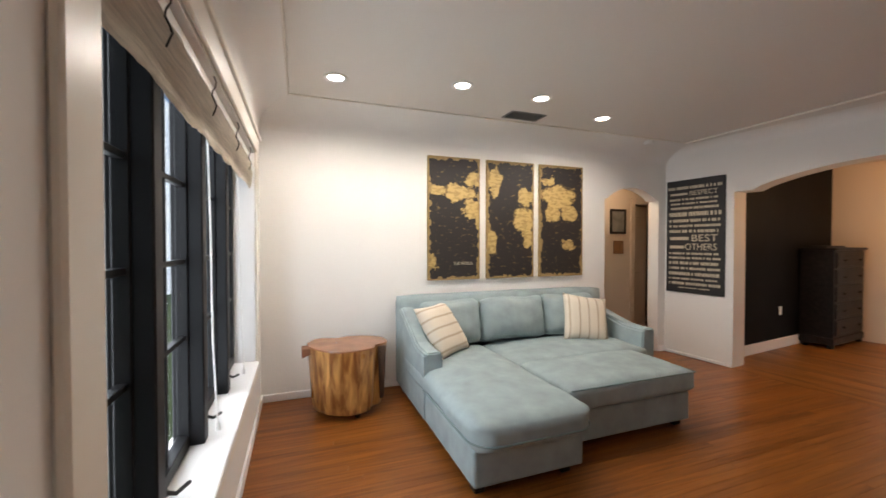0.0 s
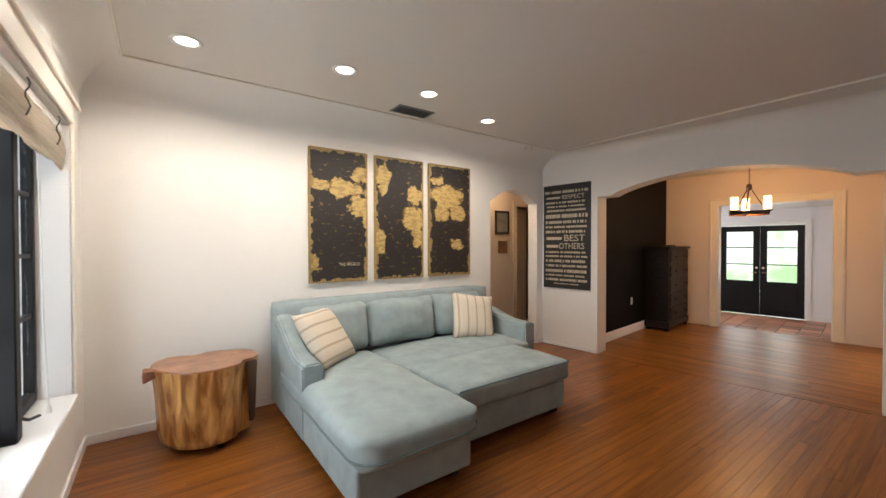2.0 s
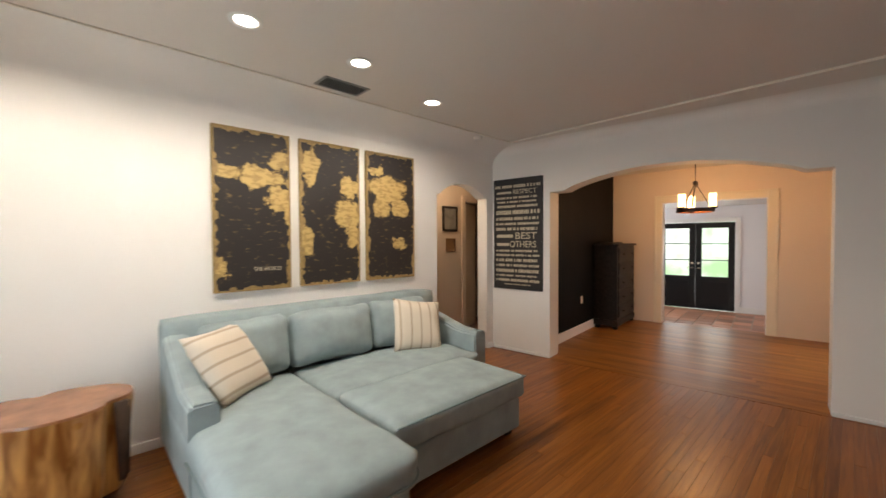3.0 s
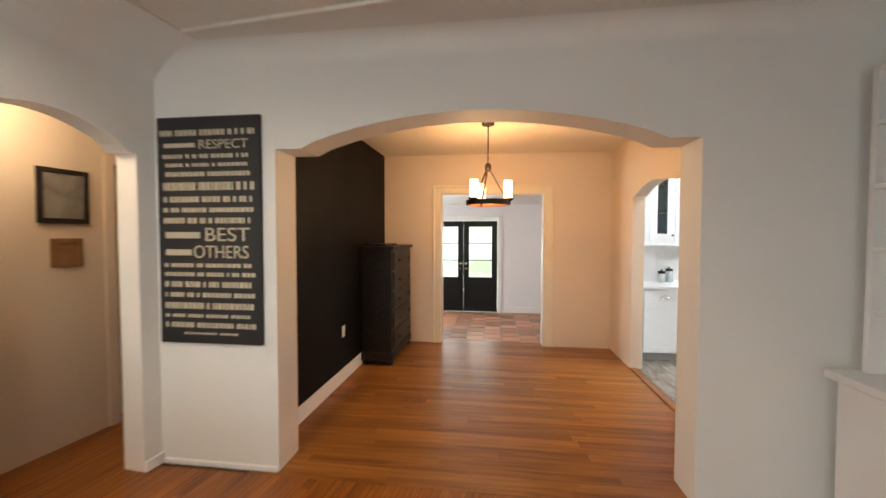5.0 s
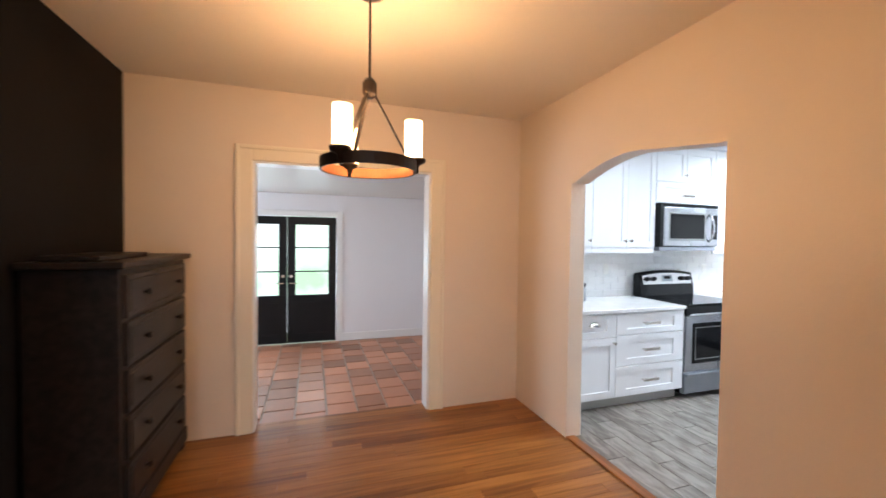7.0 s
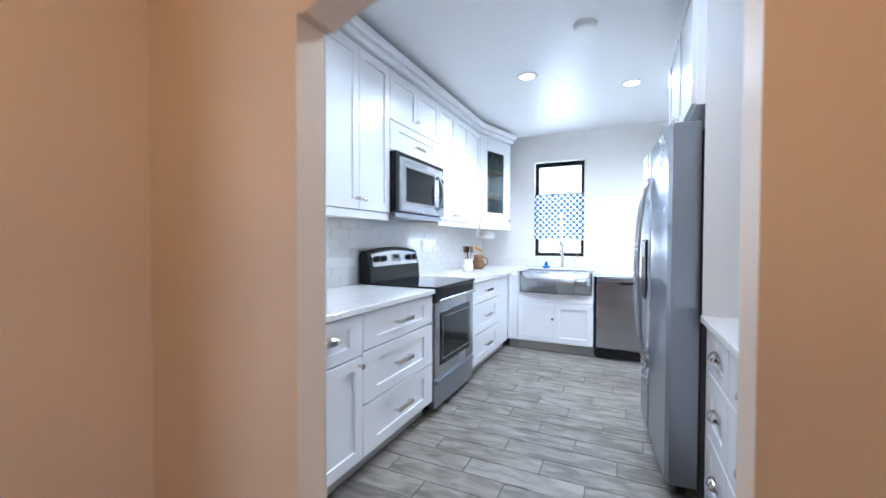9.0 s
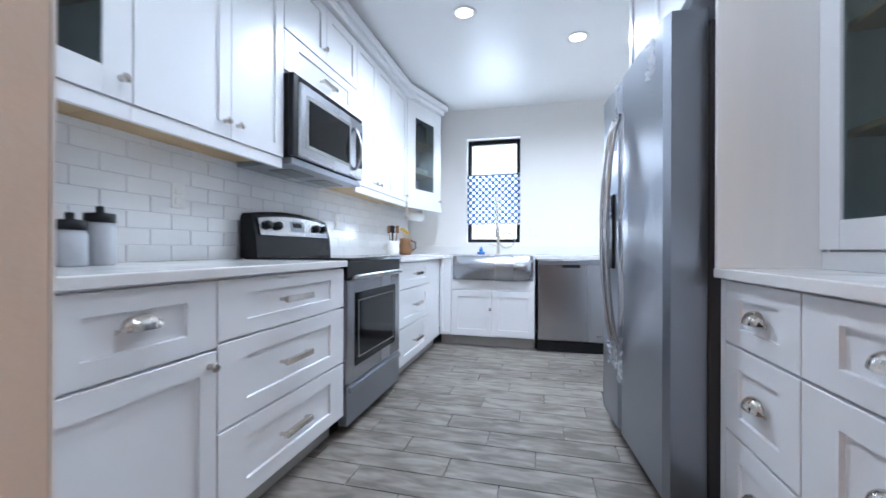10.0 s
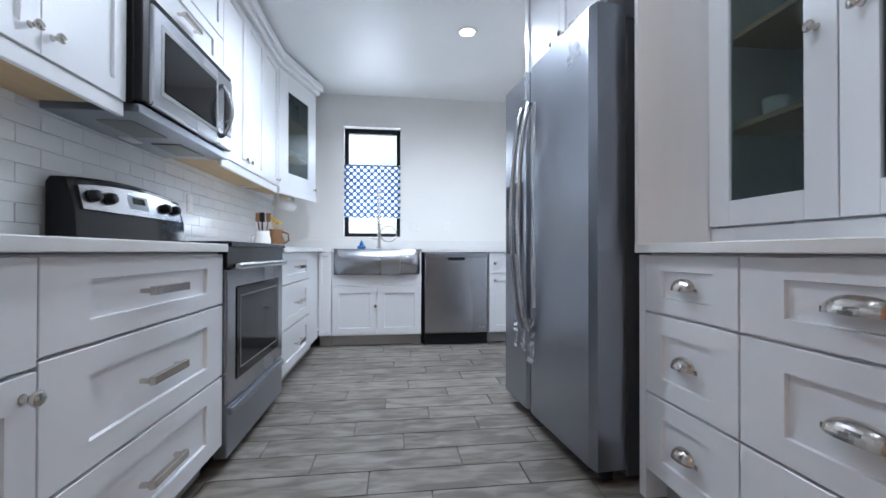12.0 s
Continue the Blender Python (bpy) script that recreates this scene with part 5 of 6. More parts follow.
# fridge
fr = thing("fridge", pose(7.797, -1.75, 0, 0, 0, 95), "stainless side-by-side fridge with loose protective film", "fridge")
part("body", boxes(((0.012, 0.14, 0.02), (0.906, 0.74, 1.77)), bevel=0.006), surf("fridge_side_grey", (0.07, 0.07, 0.075), 0.5), fr, "dark grey casing")
part("grille", boxes(((0.02, 0.05, 0.012), (0.90, 0.09, 0.07)), bevel=0.004), BLACKP, fr)
def fdoor(x0, x1):
    """Door with a gently bowed face."""
    bm = bmesh.new()
    n = 14
    cols = []
    for i in range(n + 1):
        k = i / n
        edge = min(k, 1 - k)
        y = 0.012 - 0.012 * min(1, edge * 14) ** 0.5
        cols.append([bm.verts.new(c_) for c_ in ((x0 + (x1 - x0) * k, y, 0.06), (x0 + (x1 - x0) * k, y, 1.80), (x0 + (x1 - x0) * k, 0.13, 1.80), (x0 + (x1 - x0) * k, 0.13, 0.06))])
    for p, q in zip(cols, cols[1:]):
        for j in range(4):
            bm.faces.new((p[j], q[j], q[(j + 1) % 4], p[(j + 1) % 4]))
    bm.faces.new(cols[0])
    bm.faces.new(cols[-1][::-1])
    bmesh.ops.recalc_face_normals(bm, faces=bm.faces[:])
    return bm


for k, (x0, x1) in enumerate(((0.0, 0.335), (0.341, 0.918))):
    d = part("door", fdoor(x0, x1), STEELD, fr)
    xh = 0.295 if k == 0 else 0.383
    bm = bmesh.new()
    pts = []
    for i in range(19):
        q = i / 18
        pts.append((xh, -0.012 - 0.062 * math.sin(math.pi * q) ** 0.6, 0.47 + 1.15 * q))
    add_path(bm, pts, 0.0125, 10)
    part("handle", bm, STEELH, d, "bowed steel handle", None, True)
part("dispenser", boxes(((0.05, -0.012, 0.86), (0.25, 0.02, 1.25)), bevel=0.006), BLACKP, fr, "black water dispenser")
part("dispenser_panel", boxes(((0.06, -0.015, 1.13), (0.24, 0.0, 1.235)), bevel=0.003), BLACKG, fr)
rnd = random.Random(21)
for x, z, w, h in ((0.37, 0.32, 0.07, 0.22), (0.415, 0.60, 0.035, 1.0), (0.345, 1.45, 0.02, 0.34), (0.30, 0.36, 0.03, 0.18), (0.76, 1.62, 0.08, 0.17), (0.20, 0.36, 0.04, 0.14)):
    bm = bmesh.new()
    n = 10
    g = [[bm.verts.new((x + w * (i / 4) + rnd.uniform(-.006, .006), -0.006 - rnd.uniform(0, 0.022), z + h * j / n)) for i in range(5)] for j in range(n + 1)]
    for p, q in zip(g, g[1:]):
        for i in range(4):
            bm.faces.new((p[i], p[i + 1], q[i + 1], q[i]))
    f = part("film", bm, FILM, fr, "crumpled clear protective film")

# range
ra = thing("range", pose(9.125, -1.112, 0, 0, 0, -90), "stainless electric range with black glass top and backguard", "cooker")
w = 0.763
part("body", boxes(((0.003, 0.03, 0.04), (w - 0.003, 0.62, 0.885)), bevel=0.003), BLACKP, ra, "black side casing")
d = part("oven_door", boxes(((0.004, -0.02, 0.26), (w - 0.004, 0.03, 0.80)), bevel=0.006, segs=2), STEEL, ra)
part("window", boxes(((0.09, -0.024, 0.335), (w - 0.09, -0.015, 0.725)), bevel=0.004), BLACKG, d, "black oven window")
part("window_border", boxes(((0.125, -0.0255, 0.375), (0.131, -0.0235, 0.685)), ((w - 0.131, -0.0255, 0.375), (w - 0.125, -0.0235, 0.685)), ((0.131, -0.0255, 0.679), (w - 0.131, -0.0235, 0.685)), ((0.131, -0.0255, 0.375), (w - 0.131, -0.0235, 0.381))), METALG, d, "thin grey line round the oven glass")
bm = boxes(((0.03, -0.055, 0.795), (w - 0.03, -0.03, 0.825)), bevel=0.010, segs=3)
add_box(bm, (0.05, -0.035, 0.80), (0.08, -0.018, 0.82))
add_box(bm, (w - 0.08, -0.035, 0.80), (w - 0.05, -0.018, 0.82))
part("handle", bm, STEELH, d, "wide steel handle")
part("warming_drawer", boxes(((0.004, -0.02, 0.05), (w - 0.004, 0.03, 0.252)), ((0.02, -0.035, 0.215), (w - 0.02, -0.015, 0.245)), bevel=0.005, segs=2), STEELD, ra)
part("control_trim", boxes(((0.002, -0.02, 0.805), (w - 0.002, 0.03, 0.89)), bevel=0.003), BLACKP, ra)
part("cooktop", boxes(((-0.002, -0.035, 0.888), (w + 0.002, 0.60, 0.912)), bevel=0.008, segs=2), BLACKG, ra, "black ceramic glass cooktop")
bm = bmesh.new()
n = 18
cols = []
for k in range(n + 1):
    q = k / n
    zt = 1.155 + 0.028 * (1 - (2 * q - 1) ** 2)
    cols.append([bm.verts.new((w * q, y, z)) for y, z in ((0.515, 0.905), (0.525, 1.03), (0.555, zt - 0.012), (0.57, zt), (0.61, zt), (0.625, zt - 0.02), (0.625, 0.905))])
for p, q in zip(cols, cols[1:]):
    for k in range(7):
        bm.faces.new((p[k], p[(k + 1) % 7], q[(k + 1) % 7], q[k]))
bm.faces.new(cols[0][::-1])
bm.faces.new(cols[-1])
bmesh.ops.recalc_face_normals(bm, faces=bm.faces[:])
part("backguard", bm, BLACKG, ra, "black backguard with a bowed top")
# control panel and its fittings lean back with the guard
lean = pose(0, 0.5225, 1.035, -12.5, 0, 0)
bm = bmesh.new()
cols = []
for k in range(n + 1):
    q = k / n
    x = 0.035 + (w - 0.07) * q
    zt = 0.095 + 0.027 * (1 - (2 * q - 1) ** 2)
    cols.append([bm.verts.new((x, y, z)) for y, z in ((-0.004, 0.0), (-0.004, zt), (0.004, zt), (0.004, 0.0))])
for p, q in zip(cols, cols[1:]):
    for k in range(4):
        bm.faces.new((p[k], p[(k + 1) % 4], q[(k + 1) % 4], q[k]))
bm.faces.new(cols[0][::-1])
bm.faces.new(cols[-1])
bmesh.ops.recalc_face_normals(bm, faces=bm.faces[:])
part("control_panel", bm, STEELH, ra, "brushed control panel", lean)
part("display", boxes(((0.31, -0.0065, 0.03), (0.45, -0.003, 0.095)), bevel=0.002), surf("display_grey", (0.30, 0.33, 0.36), 0.2), ra, "grey display", lean)
part("display_screen", boxes(((0.335, -0.008, 0.055), (0.425, -0.006, 0.085)), bevel=0.001), BLACKG, ra, "dark clock screen", lean)
for x in (0.095, 0.185, 0.585, 0.675):
    part("knob", lathe([(0.026, 0), (0.026, 0.012), (0.02, 0.028), (0.017, 0.03)], 18), BLACKP, ra, "black control knob", lean @ pose(x, -0.004, 0.058, 90, 0, 0), True)

# microwave
mw = thing("microwave", pose(9.42, -1.108, 0, 0, 0, -90), "stainless microwave mounted above the range", "microwave")
w = 0.815
part("body", boxes(((0.002, 0.03, 1.445), (w - 0.002, 0.365, 1.895)), bevel=0.004), BLACKP, mw, "black casing")
part("front_frame", boxes(((0.0, -0.004, 1.455), (0.045, 0.03, 1.895)), ((0.045, -0.004, 1.865), (w, 0.03, 1.895)), bevel=0.004), BLACKP, mw, "black front frame")
d = part("door", boxes(((0.046, -0.014, 1.455), (w - 0.004, 0.03, 1.864)), bevel=0.012, segs=2), STEEL, mw)
part("window", boxes(((0.125, -0.018, 1.535), (0.60, -0.008, 1.79)), bevel=0.004), BLACKG, d, "black mesh window")
part("window_frame", boxes(((0.105, -0.016, 1.515), (0.125, -0.01, 1.81)), ((0.60, -0.016, 1.515), (0.62, -0.01, 1.81)), ((0.125, -0.016, 1.79), (0.60, -0.01, 1.81)), ((0.125, -0.016, 1.515), (0.60, -0.01, 1.535)), bevel=0.002), METALG, d, "grey window surround")
part("keypad", boxes(((0.70, -0.018, 1.53), (w - 0.025, -0.01, 1.79)), bevel=0.004), BLACKG, d)
bm = bmesh.new()
add_path(bm, [(0.665, -0.014 - 0.055 * math.sin(math.pi * i / 14) ** 0.7, 1.505 + 0.29 * i / 14) for i in range(15)], 0.011, 10)
part("handle", bm, STEELH, d, "curved steel handle", None, True)
for k in range(2):
    part("vent_slot", boxes(((0.05, -0.0055, 1.873 + 0.009 * k), (w - 0.03, -0.003, 1.877 + 0.009 * k))), BLACKG, mw)
part("hood_plate", boxes(((0.01, 0.01, 1.41), (w - 0.01, 0.36, 1.446)), bevel=0.003), STEELD, mw)
for x in (0.12, 0.48):
    part("filter", boxes(((x, 0.10, 1.405), (x + 0.24, 0.24, 1.411)), bevel=0.001), METALG, mw, "grease filter")
part("lamp_cover", boxes(((0.37, 0.27, 1.404), (0.47, 0.32, 1.411)), bevel=0.002), PLASTIC, mw, "pale lamp cover")

# sink, tap, dishwasher
sk = thing("farmhouse_sink", pose(9.01, -3.10, 0, 0, 0, 180), "brushed steel apron-front farmhouse sink", "sink")
bm = bmesh.new()
n = 16
cols = []
for i in range(n + 1):
    k = i / n
    x = 0.01 + 0.78 * k
    y = -0.045 * math.sin(math.pi * k) ** 0.5
    cols.append([bm.verts.new((x, y, 0.66)), bm.verts.new((x, y, 0.895)), bm.verts.new((x, 0.05, 0.895)), bm.verts.new((x, 0.05, 0.66))])
for p, q in zip(cols, cols[1:]):
    for j in range(4):
        bm.faces.new((p[j], q[j], q[(j + 1) % 4], p[(j + 1) % 4]))
bm.faces.new(cols[0])
bm.faces.new(cols[-1][::-1])
bmesh.ops.recalc_face_normals(bm, faces=bm.faces[:])
part("apron", bm, STEEL, sk, "", None, True)
part("basin", boxes(((0.01, 0.05, 0.66), (0.79, 0.51, 0.675)), ((0.01, 0.05, 0.675), (0.03, 0.51, 0.893)), ((0.77, 0.05, 0.675), (0.79, 0.51, 0.893)), ((0.03, 0.49, 0.675), (0.77, 0.51, 0.893))), STEEL, sk)
ta = thing("kitchen_tap", pose(8.62, -3.74, CT), "chrome spring-neck kitchen tap", "tap")
part("column", lathe([(0.028, 0), (0.028, 0.015), (0.018, 0.03), (0.016, 0.30), (0.012, 0.31)], 18), NICKEL, ta, "", None, True)
bm = bmesh.new()
add_path(bm, [(0, 0, 0.30), (0, 0, 0.50)] + [(0, 0.09 - 0.09 * math.cos(math.pi * i / 14), 0.55 + 0.10 * math.sin(math.pi * i / 14)) for i in range(15)] + [(0, 0.18, 0.32)], 0.008, 10)
add_path(bm, [(0, 0.18, 0.33), (0, 0.18, 0.19)], 0.014, 10)
part("spout", bm, NICKEL, ta, "", None, True)
part("lever", tube((0.02, 0, 0.10), (0.10, 0, 0.12), 0.006), NICKEL, ta)
bm = bmesh.new()
add_path(bm, [(-0.10 + 0.085 * math.cos(2 * math.pi * i / 24), 0.03, 0.16 + 0.085 * math.sin(2 * math.pi * i / 24)) for i in range(25)], 0.006, 8)
part("spray_hose", bm, NICKEL, ta, "looped steel hose", None, True)
dw = thing("dishwasher", pose(8.178, -3.10, 0, 0, 0, 180), "brushed steel dishwasher with pocket handle", "dishwasher")
part("tub", boxes(((0.0, 0.03, 0.02), (0.605, 0.6, 0.865)), bevel=0.003), BLACKP, dw)
d = part("door", boxes(((0.006, -0.018, 0.115), (0.60, 0.03, 0.86)), bevel=0.006, segs=2), STEEL, dw)
part("control_strip", boxes(((0.006, -0.02, 0.815), (0.60, 0.0, 0.86)), bevel=0.003), STEELD, d)
part("pocket_handle", boxes(((0.22, -0.023, 0.79), (0.38, -0.012, 0.822)), bevel=0.008, segs=2), BLACKP, d, "dark pocket handle")
part("badge", boxes(((0.52, -0.0195, 0.16), (0.57, -0.017, 0.175))), STEELH, d)
part("kick_plate", boxes(((0.006, 0.0, 0.01), (0.60, 0.05, 0.105)), bevel=0.003), BLACKP, dw)

# window and curtain
kw = thing("window_2", pose(9.03, KF, 0, 0, 0, 180), "narrow black-framed sash window over the sink", "window", kind="structure")
y = 0.09
part("window_frame", boxes(((0, y, 1.04), (0.045, y + 0.06, 2.30)), ((0.595, y, 1.04), (0.64, y + 0.06, 2.30)), ((0.045, y, 2.245), (0.595, y + 0.06, 2.30)), ((0.045, y, 1.04), (0.595, y + 0.06, 1.085)), ((0.045, y + 0.005, 1.64), (0.595, y + 0.055, 1.675)), bevel=0.004), WINB, kw)
for z0, z1 in ((1.085, 1.64), (1.675, 2.245)):
    g = part("pane", boxes(((0.045, y + 0.03, z0), (0.595, y + 0.034, z1))), GLASS, kw)
    g.visible_shadow = False
part("window_sill", boxes(((0.0, 0.002, 1.022), (0.64, 0.2, 1.042))), QUARTZ, kw)


def dots(name):
    m = bpy.data.materials.new(name)
    t, n, l, b = nodes_of(m)
    co, mp, vo, ramp = n.new("ShaderNodeTexCoord"), n.new("ShaderNodeMapping"), n.new("ShaderNodeTexVoronoi"), n.new("ShaderNodeValToRGB")
    mp.inputs["Scale"].default_value = (1, 0, 1)
    mp.inputs["Rotation"].default_value = (0, radians(45), 0)
    vo.inputs["Scale"].default_value, vo.inputs["Randomness"].default_value = 18, 0.0
    l.new(co.outputs["Object"], mp.inputs["Vector"])
    l.new(mp.outputs[0], vo.inputs["Vector"])
    e = ramp.color_ramp.elements
    ramp.color_ramp.interpolation = "CONSTANT"
    e[0].position, e[0].color = 0.0, (0.82, 0.86, 0.90, 1)
    e[1].position, e[1].color = 0.37, (0.035, 0.08, 0.20, 1)
    l.new(vo.outputs["Distance"], ramp.inputs[0])
    l.new(ramp.outputs[0], b.inputs["Base Color"])
    b.inputs["Roughness"].default_value = 0.9
    tr, mx = n.new("ShaderNodeBsdfTranslucent"), n.new("ShaderNodeMixShader")
    l.new(ramp.outputs[0], tr.inputs[0])
    mx.inputs[0].default_value = 0.4
    l.new(b.outputs[0], mx.inputs[1])
    l.new(tr.outputs[0], mx.inputs[2])
    l.new(mx.outputs[0], n["Material Output"].inputs["Surface"])
    return m


cu = thing("cafe_curtain", pose(9.03, KF, 0, 0, 0, 180), "white cafe curtain with navy dots on a rod", "curtain")
bm = bmesh.new()
n = 64
g = [[bm.verts.new((0.0 + 0.64 * i / n, 0.04 + (0.008 + 0.006 * j / 6) * math.sin(i * 0.75), 1.875 - 0.615 * j / 6 + (0.004 * math.sin(i * 0.9) if j == 6 else 0))) for i in range(n + 1)] for j in range(7)]
for p, q in zip(g, g[1:]):
    for i in range(n):
        bm.faces.new((p[i], p[i + 1], q[i + 1], q[i]))
part("cloth", bm, dots("dotted_cotton"), cu, "", None, True)
part("rod", tube((0.0, 0.04, 1.862), (0.64, 0.04, 1.862), 0.006), BLACKP, cu)

# counter things
def pitcher(m):
    p = thing("pitcher", m, "small white ceramic pitcher holding utensils", "pitcher")
    part("body", lathe([(0.045, 0), (0.055, 0.01), (0.062, 0.06), (0.05, 0.11), (0.052, 0.135), (0.047, 0.135), (0.044, 0.11), (0.03, 0.02)], 20), CERAM, p, "", None, True)
    bm = bmesh.new()
    add_path(bm, [(0.05, 0, 0.11), (0.085, 0, 0.10), (0.088, 0, 0.06), (0.058, 0, 0.035)], 0.006)
    part("handle", bm, CERAM, p)
    for k in range(4):
        a = k * 1.7
        bm = tube((0.01 * math.cos(a), 0.01 * math.sin(a), 0.02), (0.04 * math.cos(a), 0.04 * math.sin(a), 0.22), 0.005)
        add_box(bm, (0.04 * math.cos(a) - 0.018, 0.04 * math.sin(a) - 0.004, 0.21), (0.04 * math.cos(a) + 0.018, 0.04 * math.sin(a) + 0.004, 0.28), 0.003)
        part("utensil", bm, BLACKP if k % 2 else BROWN, p, "cooking utensil")


pitcher(pose(9.50, -2.75, CT))
bk = thing("basket", pose(9.52, -3.15, CT), "brown woven jug-shaped basket with yellow flowers", "basket")
part("body", lathe([(0.05, 0), (0.07, 0.02), (0.075, 0.07), (0.055, 0.13), (0.06, 0.17), (0.054, 0.17), (0.048, 0.13)], 20), BROWN, bk, "", None, True)
bm = bmesh.new()
add_path(bm, [(-0.055, 0, 0.15), (-0.11, 0, 0.13), (-0.115, 0, 0.07), (-0.07, 0, 0.04)], 0.008)
part("handle", bm, BROWN, bk)
for k in range(3):
    bm = tube((0, 0, 0.1), (-0.03 + 0.03 * k, 0.01, 0.22 + 0.02 * k), 0.003)
    add_tube(bm, (-0.03 + 0.03 * k, 0.01, 0.215 + 0.02 * k), (-0.03 + 0.03 * k, 0.01, 0.24 + 0.02 * k), 0.02, 0.024, 10)
    part("flower", bm, surf("yellow_petal", (0.6, 0.38, 0.06), 0.7), bk, "yellow flower")
sp = thing("soap_dish", pose(8.80, -3.66, CT), "small blue dish sponge holder by the tap", "soap dish")
part("dish", lathe([(0.035, 0), (0.045, 0.01), (0.045, 0.03), (0.03, 0.035)], 18), BLUEP, sp, "", None, True)
part("bottle", lathe([(0.022, 0.03), (0.022, 0.06), (0.01, 0.075), (0.008, 0.09)], 14), BLUEP, sp, "", None, True)
for k, (x, yy) in enumerate(((9.58, -0.21), (9.60, -0.31))):
    cn = thing("canister", pose(x, yy, CT), "glass storage jar with a dark lid", "jar", "worktop jars")
    part("jar", lathe([(0.04, 0), (0.045, 0.008), (0.045, 0.10 + 0.03 * k), (0.038, 0.115 + 0.03 * k)], 18), surf("smoky_glass", (0.45, 0.46, 0.48), 0.1, var=0.3, scale=9), cn, "", None, True)
    part("lid", lathe([(0.042, 0.115 + 0.03 * k), (0.044, 0.12 + 0.03 * k), (0.044, 0.145 + 0.03 * k), (0.012, 0.15 + 0.03 * k), (0.012, 0.17 + 0.03 * k)], 18), BLACKP, cn, "dark lid", None, True)
pt = thing("paper_towel_holder", CC @ pose(0.33, 0, UB - 0.07), "white paper towel roll under the corner cabinet", "paper towel")
part("roll", tube((-0.13, 0.12, -0.045), (0.13, 0.12, -0.045), 0.05, seg=22), PLASTIC, pt, "", None, True)
for x in (-0.15, 0.135):
    part("bracket", boxes(((x, 0.10, -0.06), (x + 0.015, 0.14, 0.06)), bevel=0.002), PLASTIC, pt)

# ---- tiled backsplash ----
bs = setting("wall_backsplash", boxes(((KL - 0.004, 0.275, CT), (KL, KF + 0.02, UB - 0.005))), GROUTW, "white glazed subway tile backsplash", "wall")
me = None
shared = {}
for r_ in range(8):
    z = CT + 0.002 + r_ * 0.071
    off = 0.10 if r_ % 2 else 0.0
    yy = 0.27 + off
    while yy > KF + 0.03:
        a, b = min(yy, 0.273), max(yy - 0.20, KF + 0.03)
        if a - b > 0.02:
            h = 0.069 if r_ < 7 else 0.032
            key = (round(a - b, 3), h)
            if key not in shared:
                bm = bmesh.new()
                add_box(bm, (0, 0, 0), (0.006, key[0] - 0.0025, h), 0.0015)
                shared[key] = bpy.data.meshes.new("tile")
                bm.to_mesh(shared[key])
                bm.free()
                shared[key].materials.append(SUBWAY)
            ob = new("tile", shared[key])
            ob.parent = bs
            ob.matrix_basis = pose(KL - 0.0085, b, z)
        yy -= 0.20

# ---- floors, laid piece by piece ----
def sheet(name, bm, material, label, m=None):
    return setting(name, bm, material, label, "floor", m)


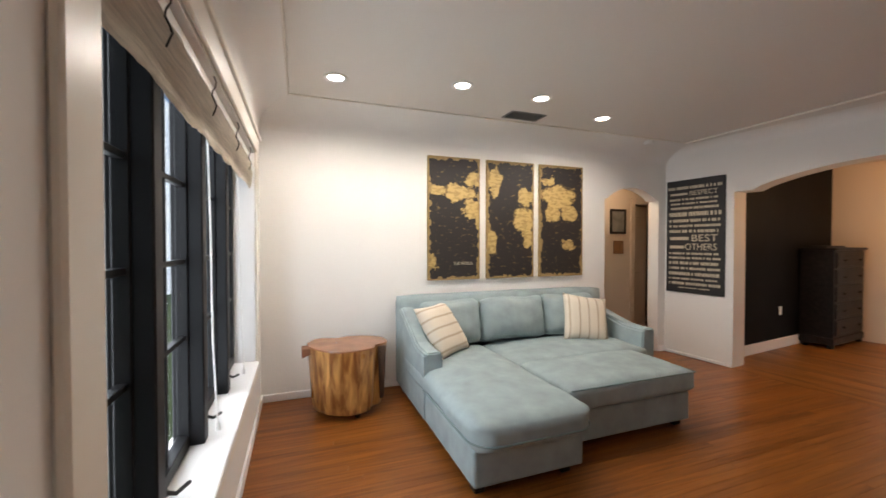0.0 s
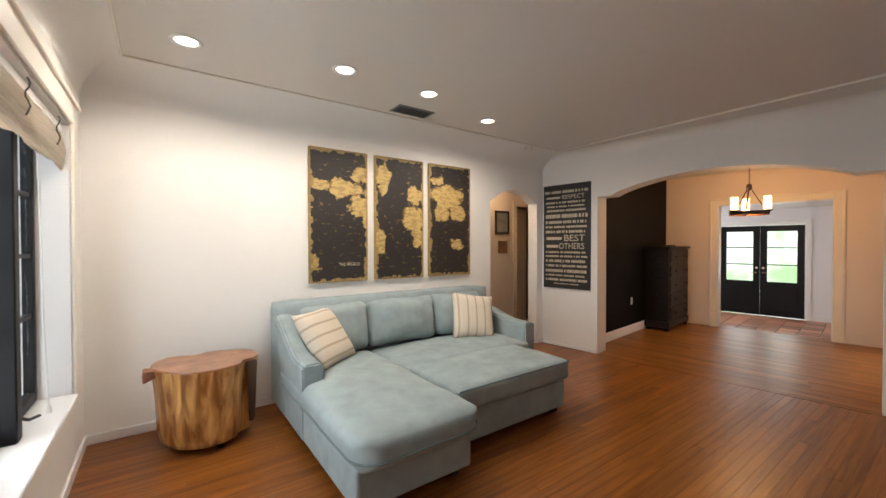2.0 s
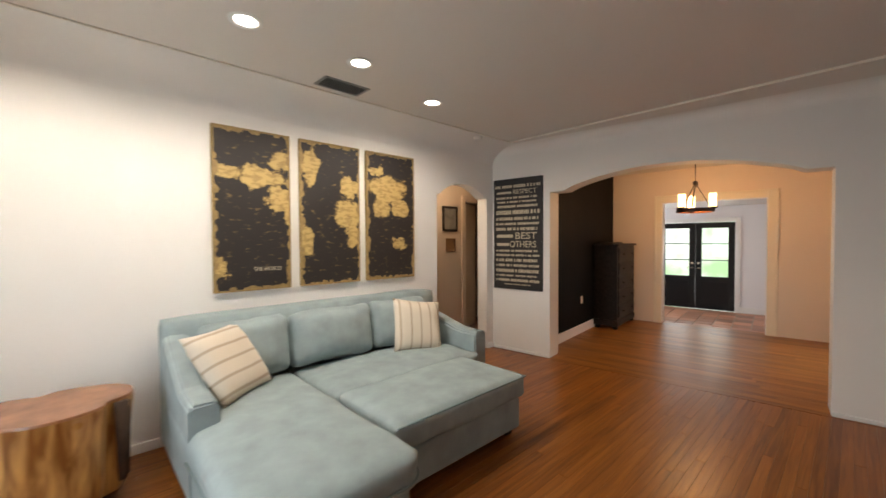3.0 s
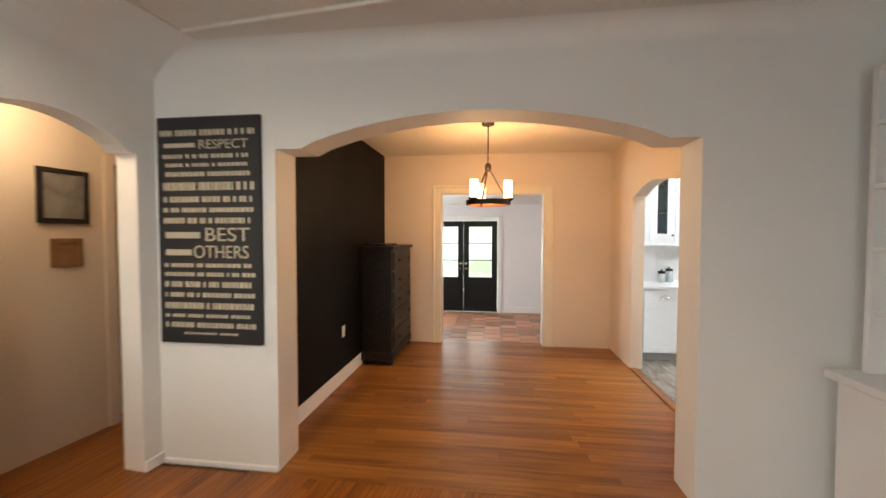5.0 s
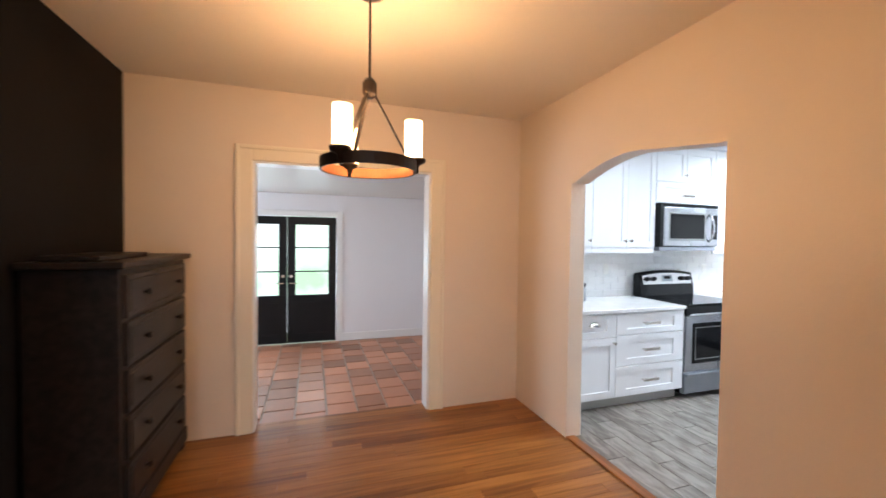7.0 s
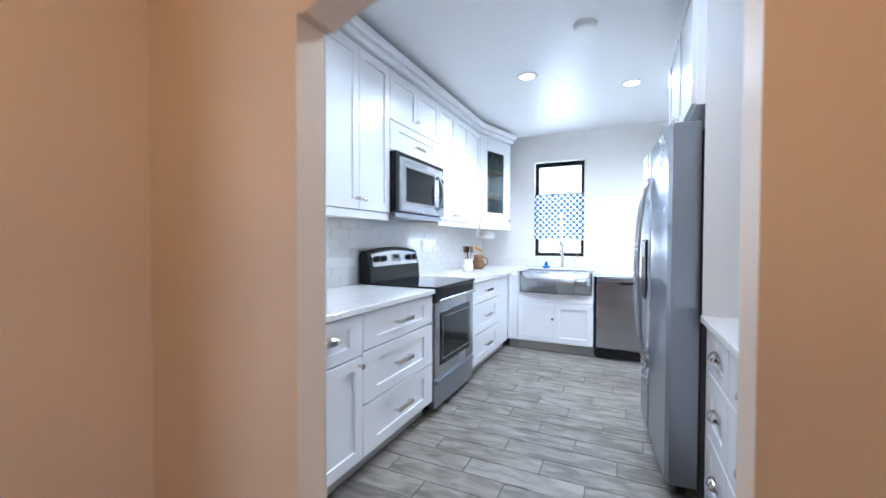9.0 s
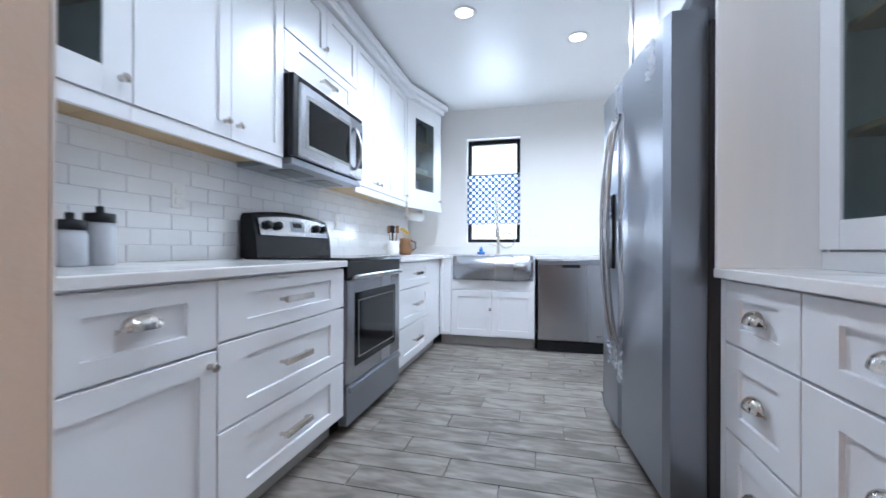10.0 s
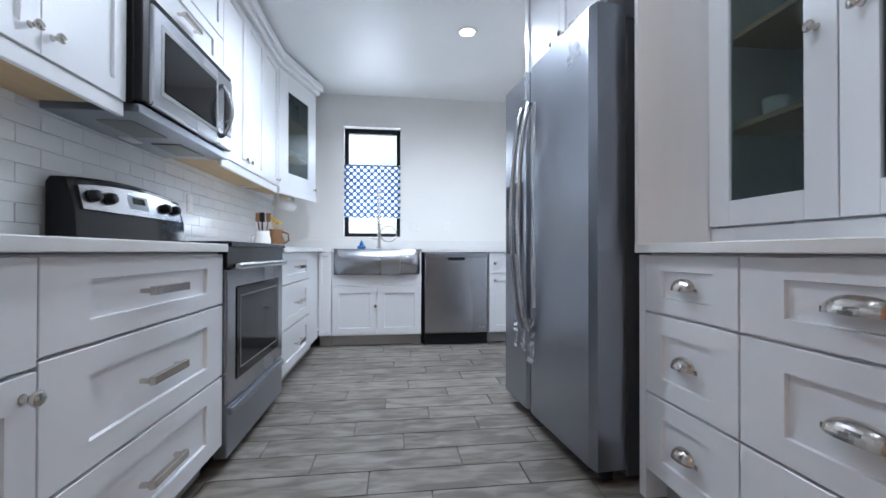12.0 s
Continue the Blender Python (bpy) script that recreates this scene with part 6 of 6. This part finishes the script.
def lay(parent, name, material, x0, x1, y0, y1, w, lengths, gap, seed, flip=False, limit=None, top=0.0, stagger=None, z=-0.012):
    """Rows of boards or tiles along x (along y when flipped)."""
    rnd = random.Random(seed)
    y, row = y0, 0
    shared = {}
    while y < y1 - 1e-4:
        yy = min(w, y1 - y)
        end = limit(y + yy / 2) if limit else x1
        x = x0 - (rnd.random() * lengths[0] if stagger is None else (row * stagger) % lengths[0])
        while x < end - 0.02:
            ln = min(rnd.choice(lengths), end - x)
            a = max(x, x0)
            if x + ln - a > 0.02:
                key = (round(x + ln - a, 3), round(yy, 3))
                if key not in shared:
                    bm = bmesh.new()
                    add_box(bm, (gap, gap, z), (key[0] - gap, key[1] - gap, top), 0.0007)
                    me = bpy.data.meshes.new(name)
                    bm.to_mesh(me)
                    bm.free()
                    me.materials.append(material)
                    shared[key] = me
                ob = new(name, shared[key])
                ob.parent = parent
                ob.matrix_basis = pose(y + yy, a, 0, 0, 0, 90) if flip else pose(a, y, 0)
            x += ln
        y += w
        row += 1


fl = sheet("floor_living", boxes(((-0.3, 1.5, -0.05), (5.15, -5.2, -0.012))), surf("board_shadow_gap", (0.11, 0.035, 0.008), 0.8), "glossy reddish oak strip floor of the living room", LIV)
lay(fl, "floorboard", OAK, 0.0, 4.95, -5.0, 0.0, 0.06, (1.6, 2.1, 2.6, 3.0), 0.0004, 1, limit=lambda y: (6.47 - 1.616 + y * -math.sin(radians(6.27))) / math.cos(radians(6.27)))
fh = sheet("floor_hall", boxes(((3.1, 0.0, -0.0125), (6.4, 2.0, -0.002))), OAK, "oak hall floor", LIV)
fd = sheet("floor_dining", boxes(((6.40, 0.335, -0.06), (9.77, 3.62, -0.0125))), surf("board_shadow_gap_dining", (0.14, 0.05, 0.012), 0.8), "glossy oak strip floor of the dining room")
lay(fd, "floorboard", OAKD, 0.335, 3.475, 6.475, 9.75, 0.083, (1.1, 1.5, 2.0), 0.0004, 2, flip=True)
th = setting("trim_kitchen_threshold", boxes(((7.684, 0.41, 0), (8.833, 0.33, 0.014)), bevel=0.006), OAK, "oak reducer strip at the kitchen opening", "moulding")
fk = sheet("floor_kitchen", boxes(((KR, 0.34, -0.05), (KL, KF, -0.012))), GROUT, "grey wood-look tile floor of the kitchen")
lay(fk, "tile", GREYT, KR, 9.20, -3.2, 0.34, 0.153, (0.61,), 0.0026, 3, stagger=0.235, top=-0.001)
fe = sheet("floor_entry", boxes(((9.76, 0.0, BFLOOR - 0.05), (13.2, 5.1, BFLOOR - 0.012))), GROUTT, "terracotta tile floor of the sunken entry")
fe_m = thing("terracotta_tiles", pose(0, 0, BFLOOR), "red terracotta floor tiles with sandy joints", "floor", kind="structure")
lay(fe_m, "tile", TERRA, 9.78, 13.1, 0.3, 4.4, 0.30, (0.30,), 0.009, 4, stagger=0.15)
tagged(link("ground", boxes(((-60, -60, -0.62), (80, 60, -0.6))), surf("lawn", (0.08, 0.12, 0.04), 0.9, var=0.3, scale=1)), "flat lawn round the house", "ground", "", "structure")
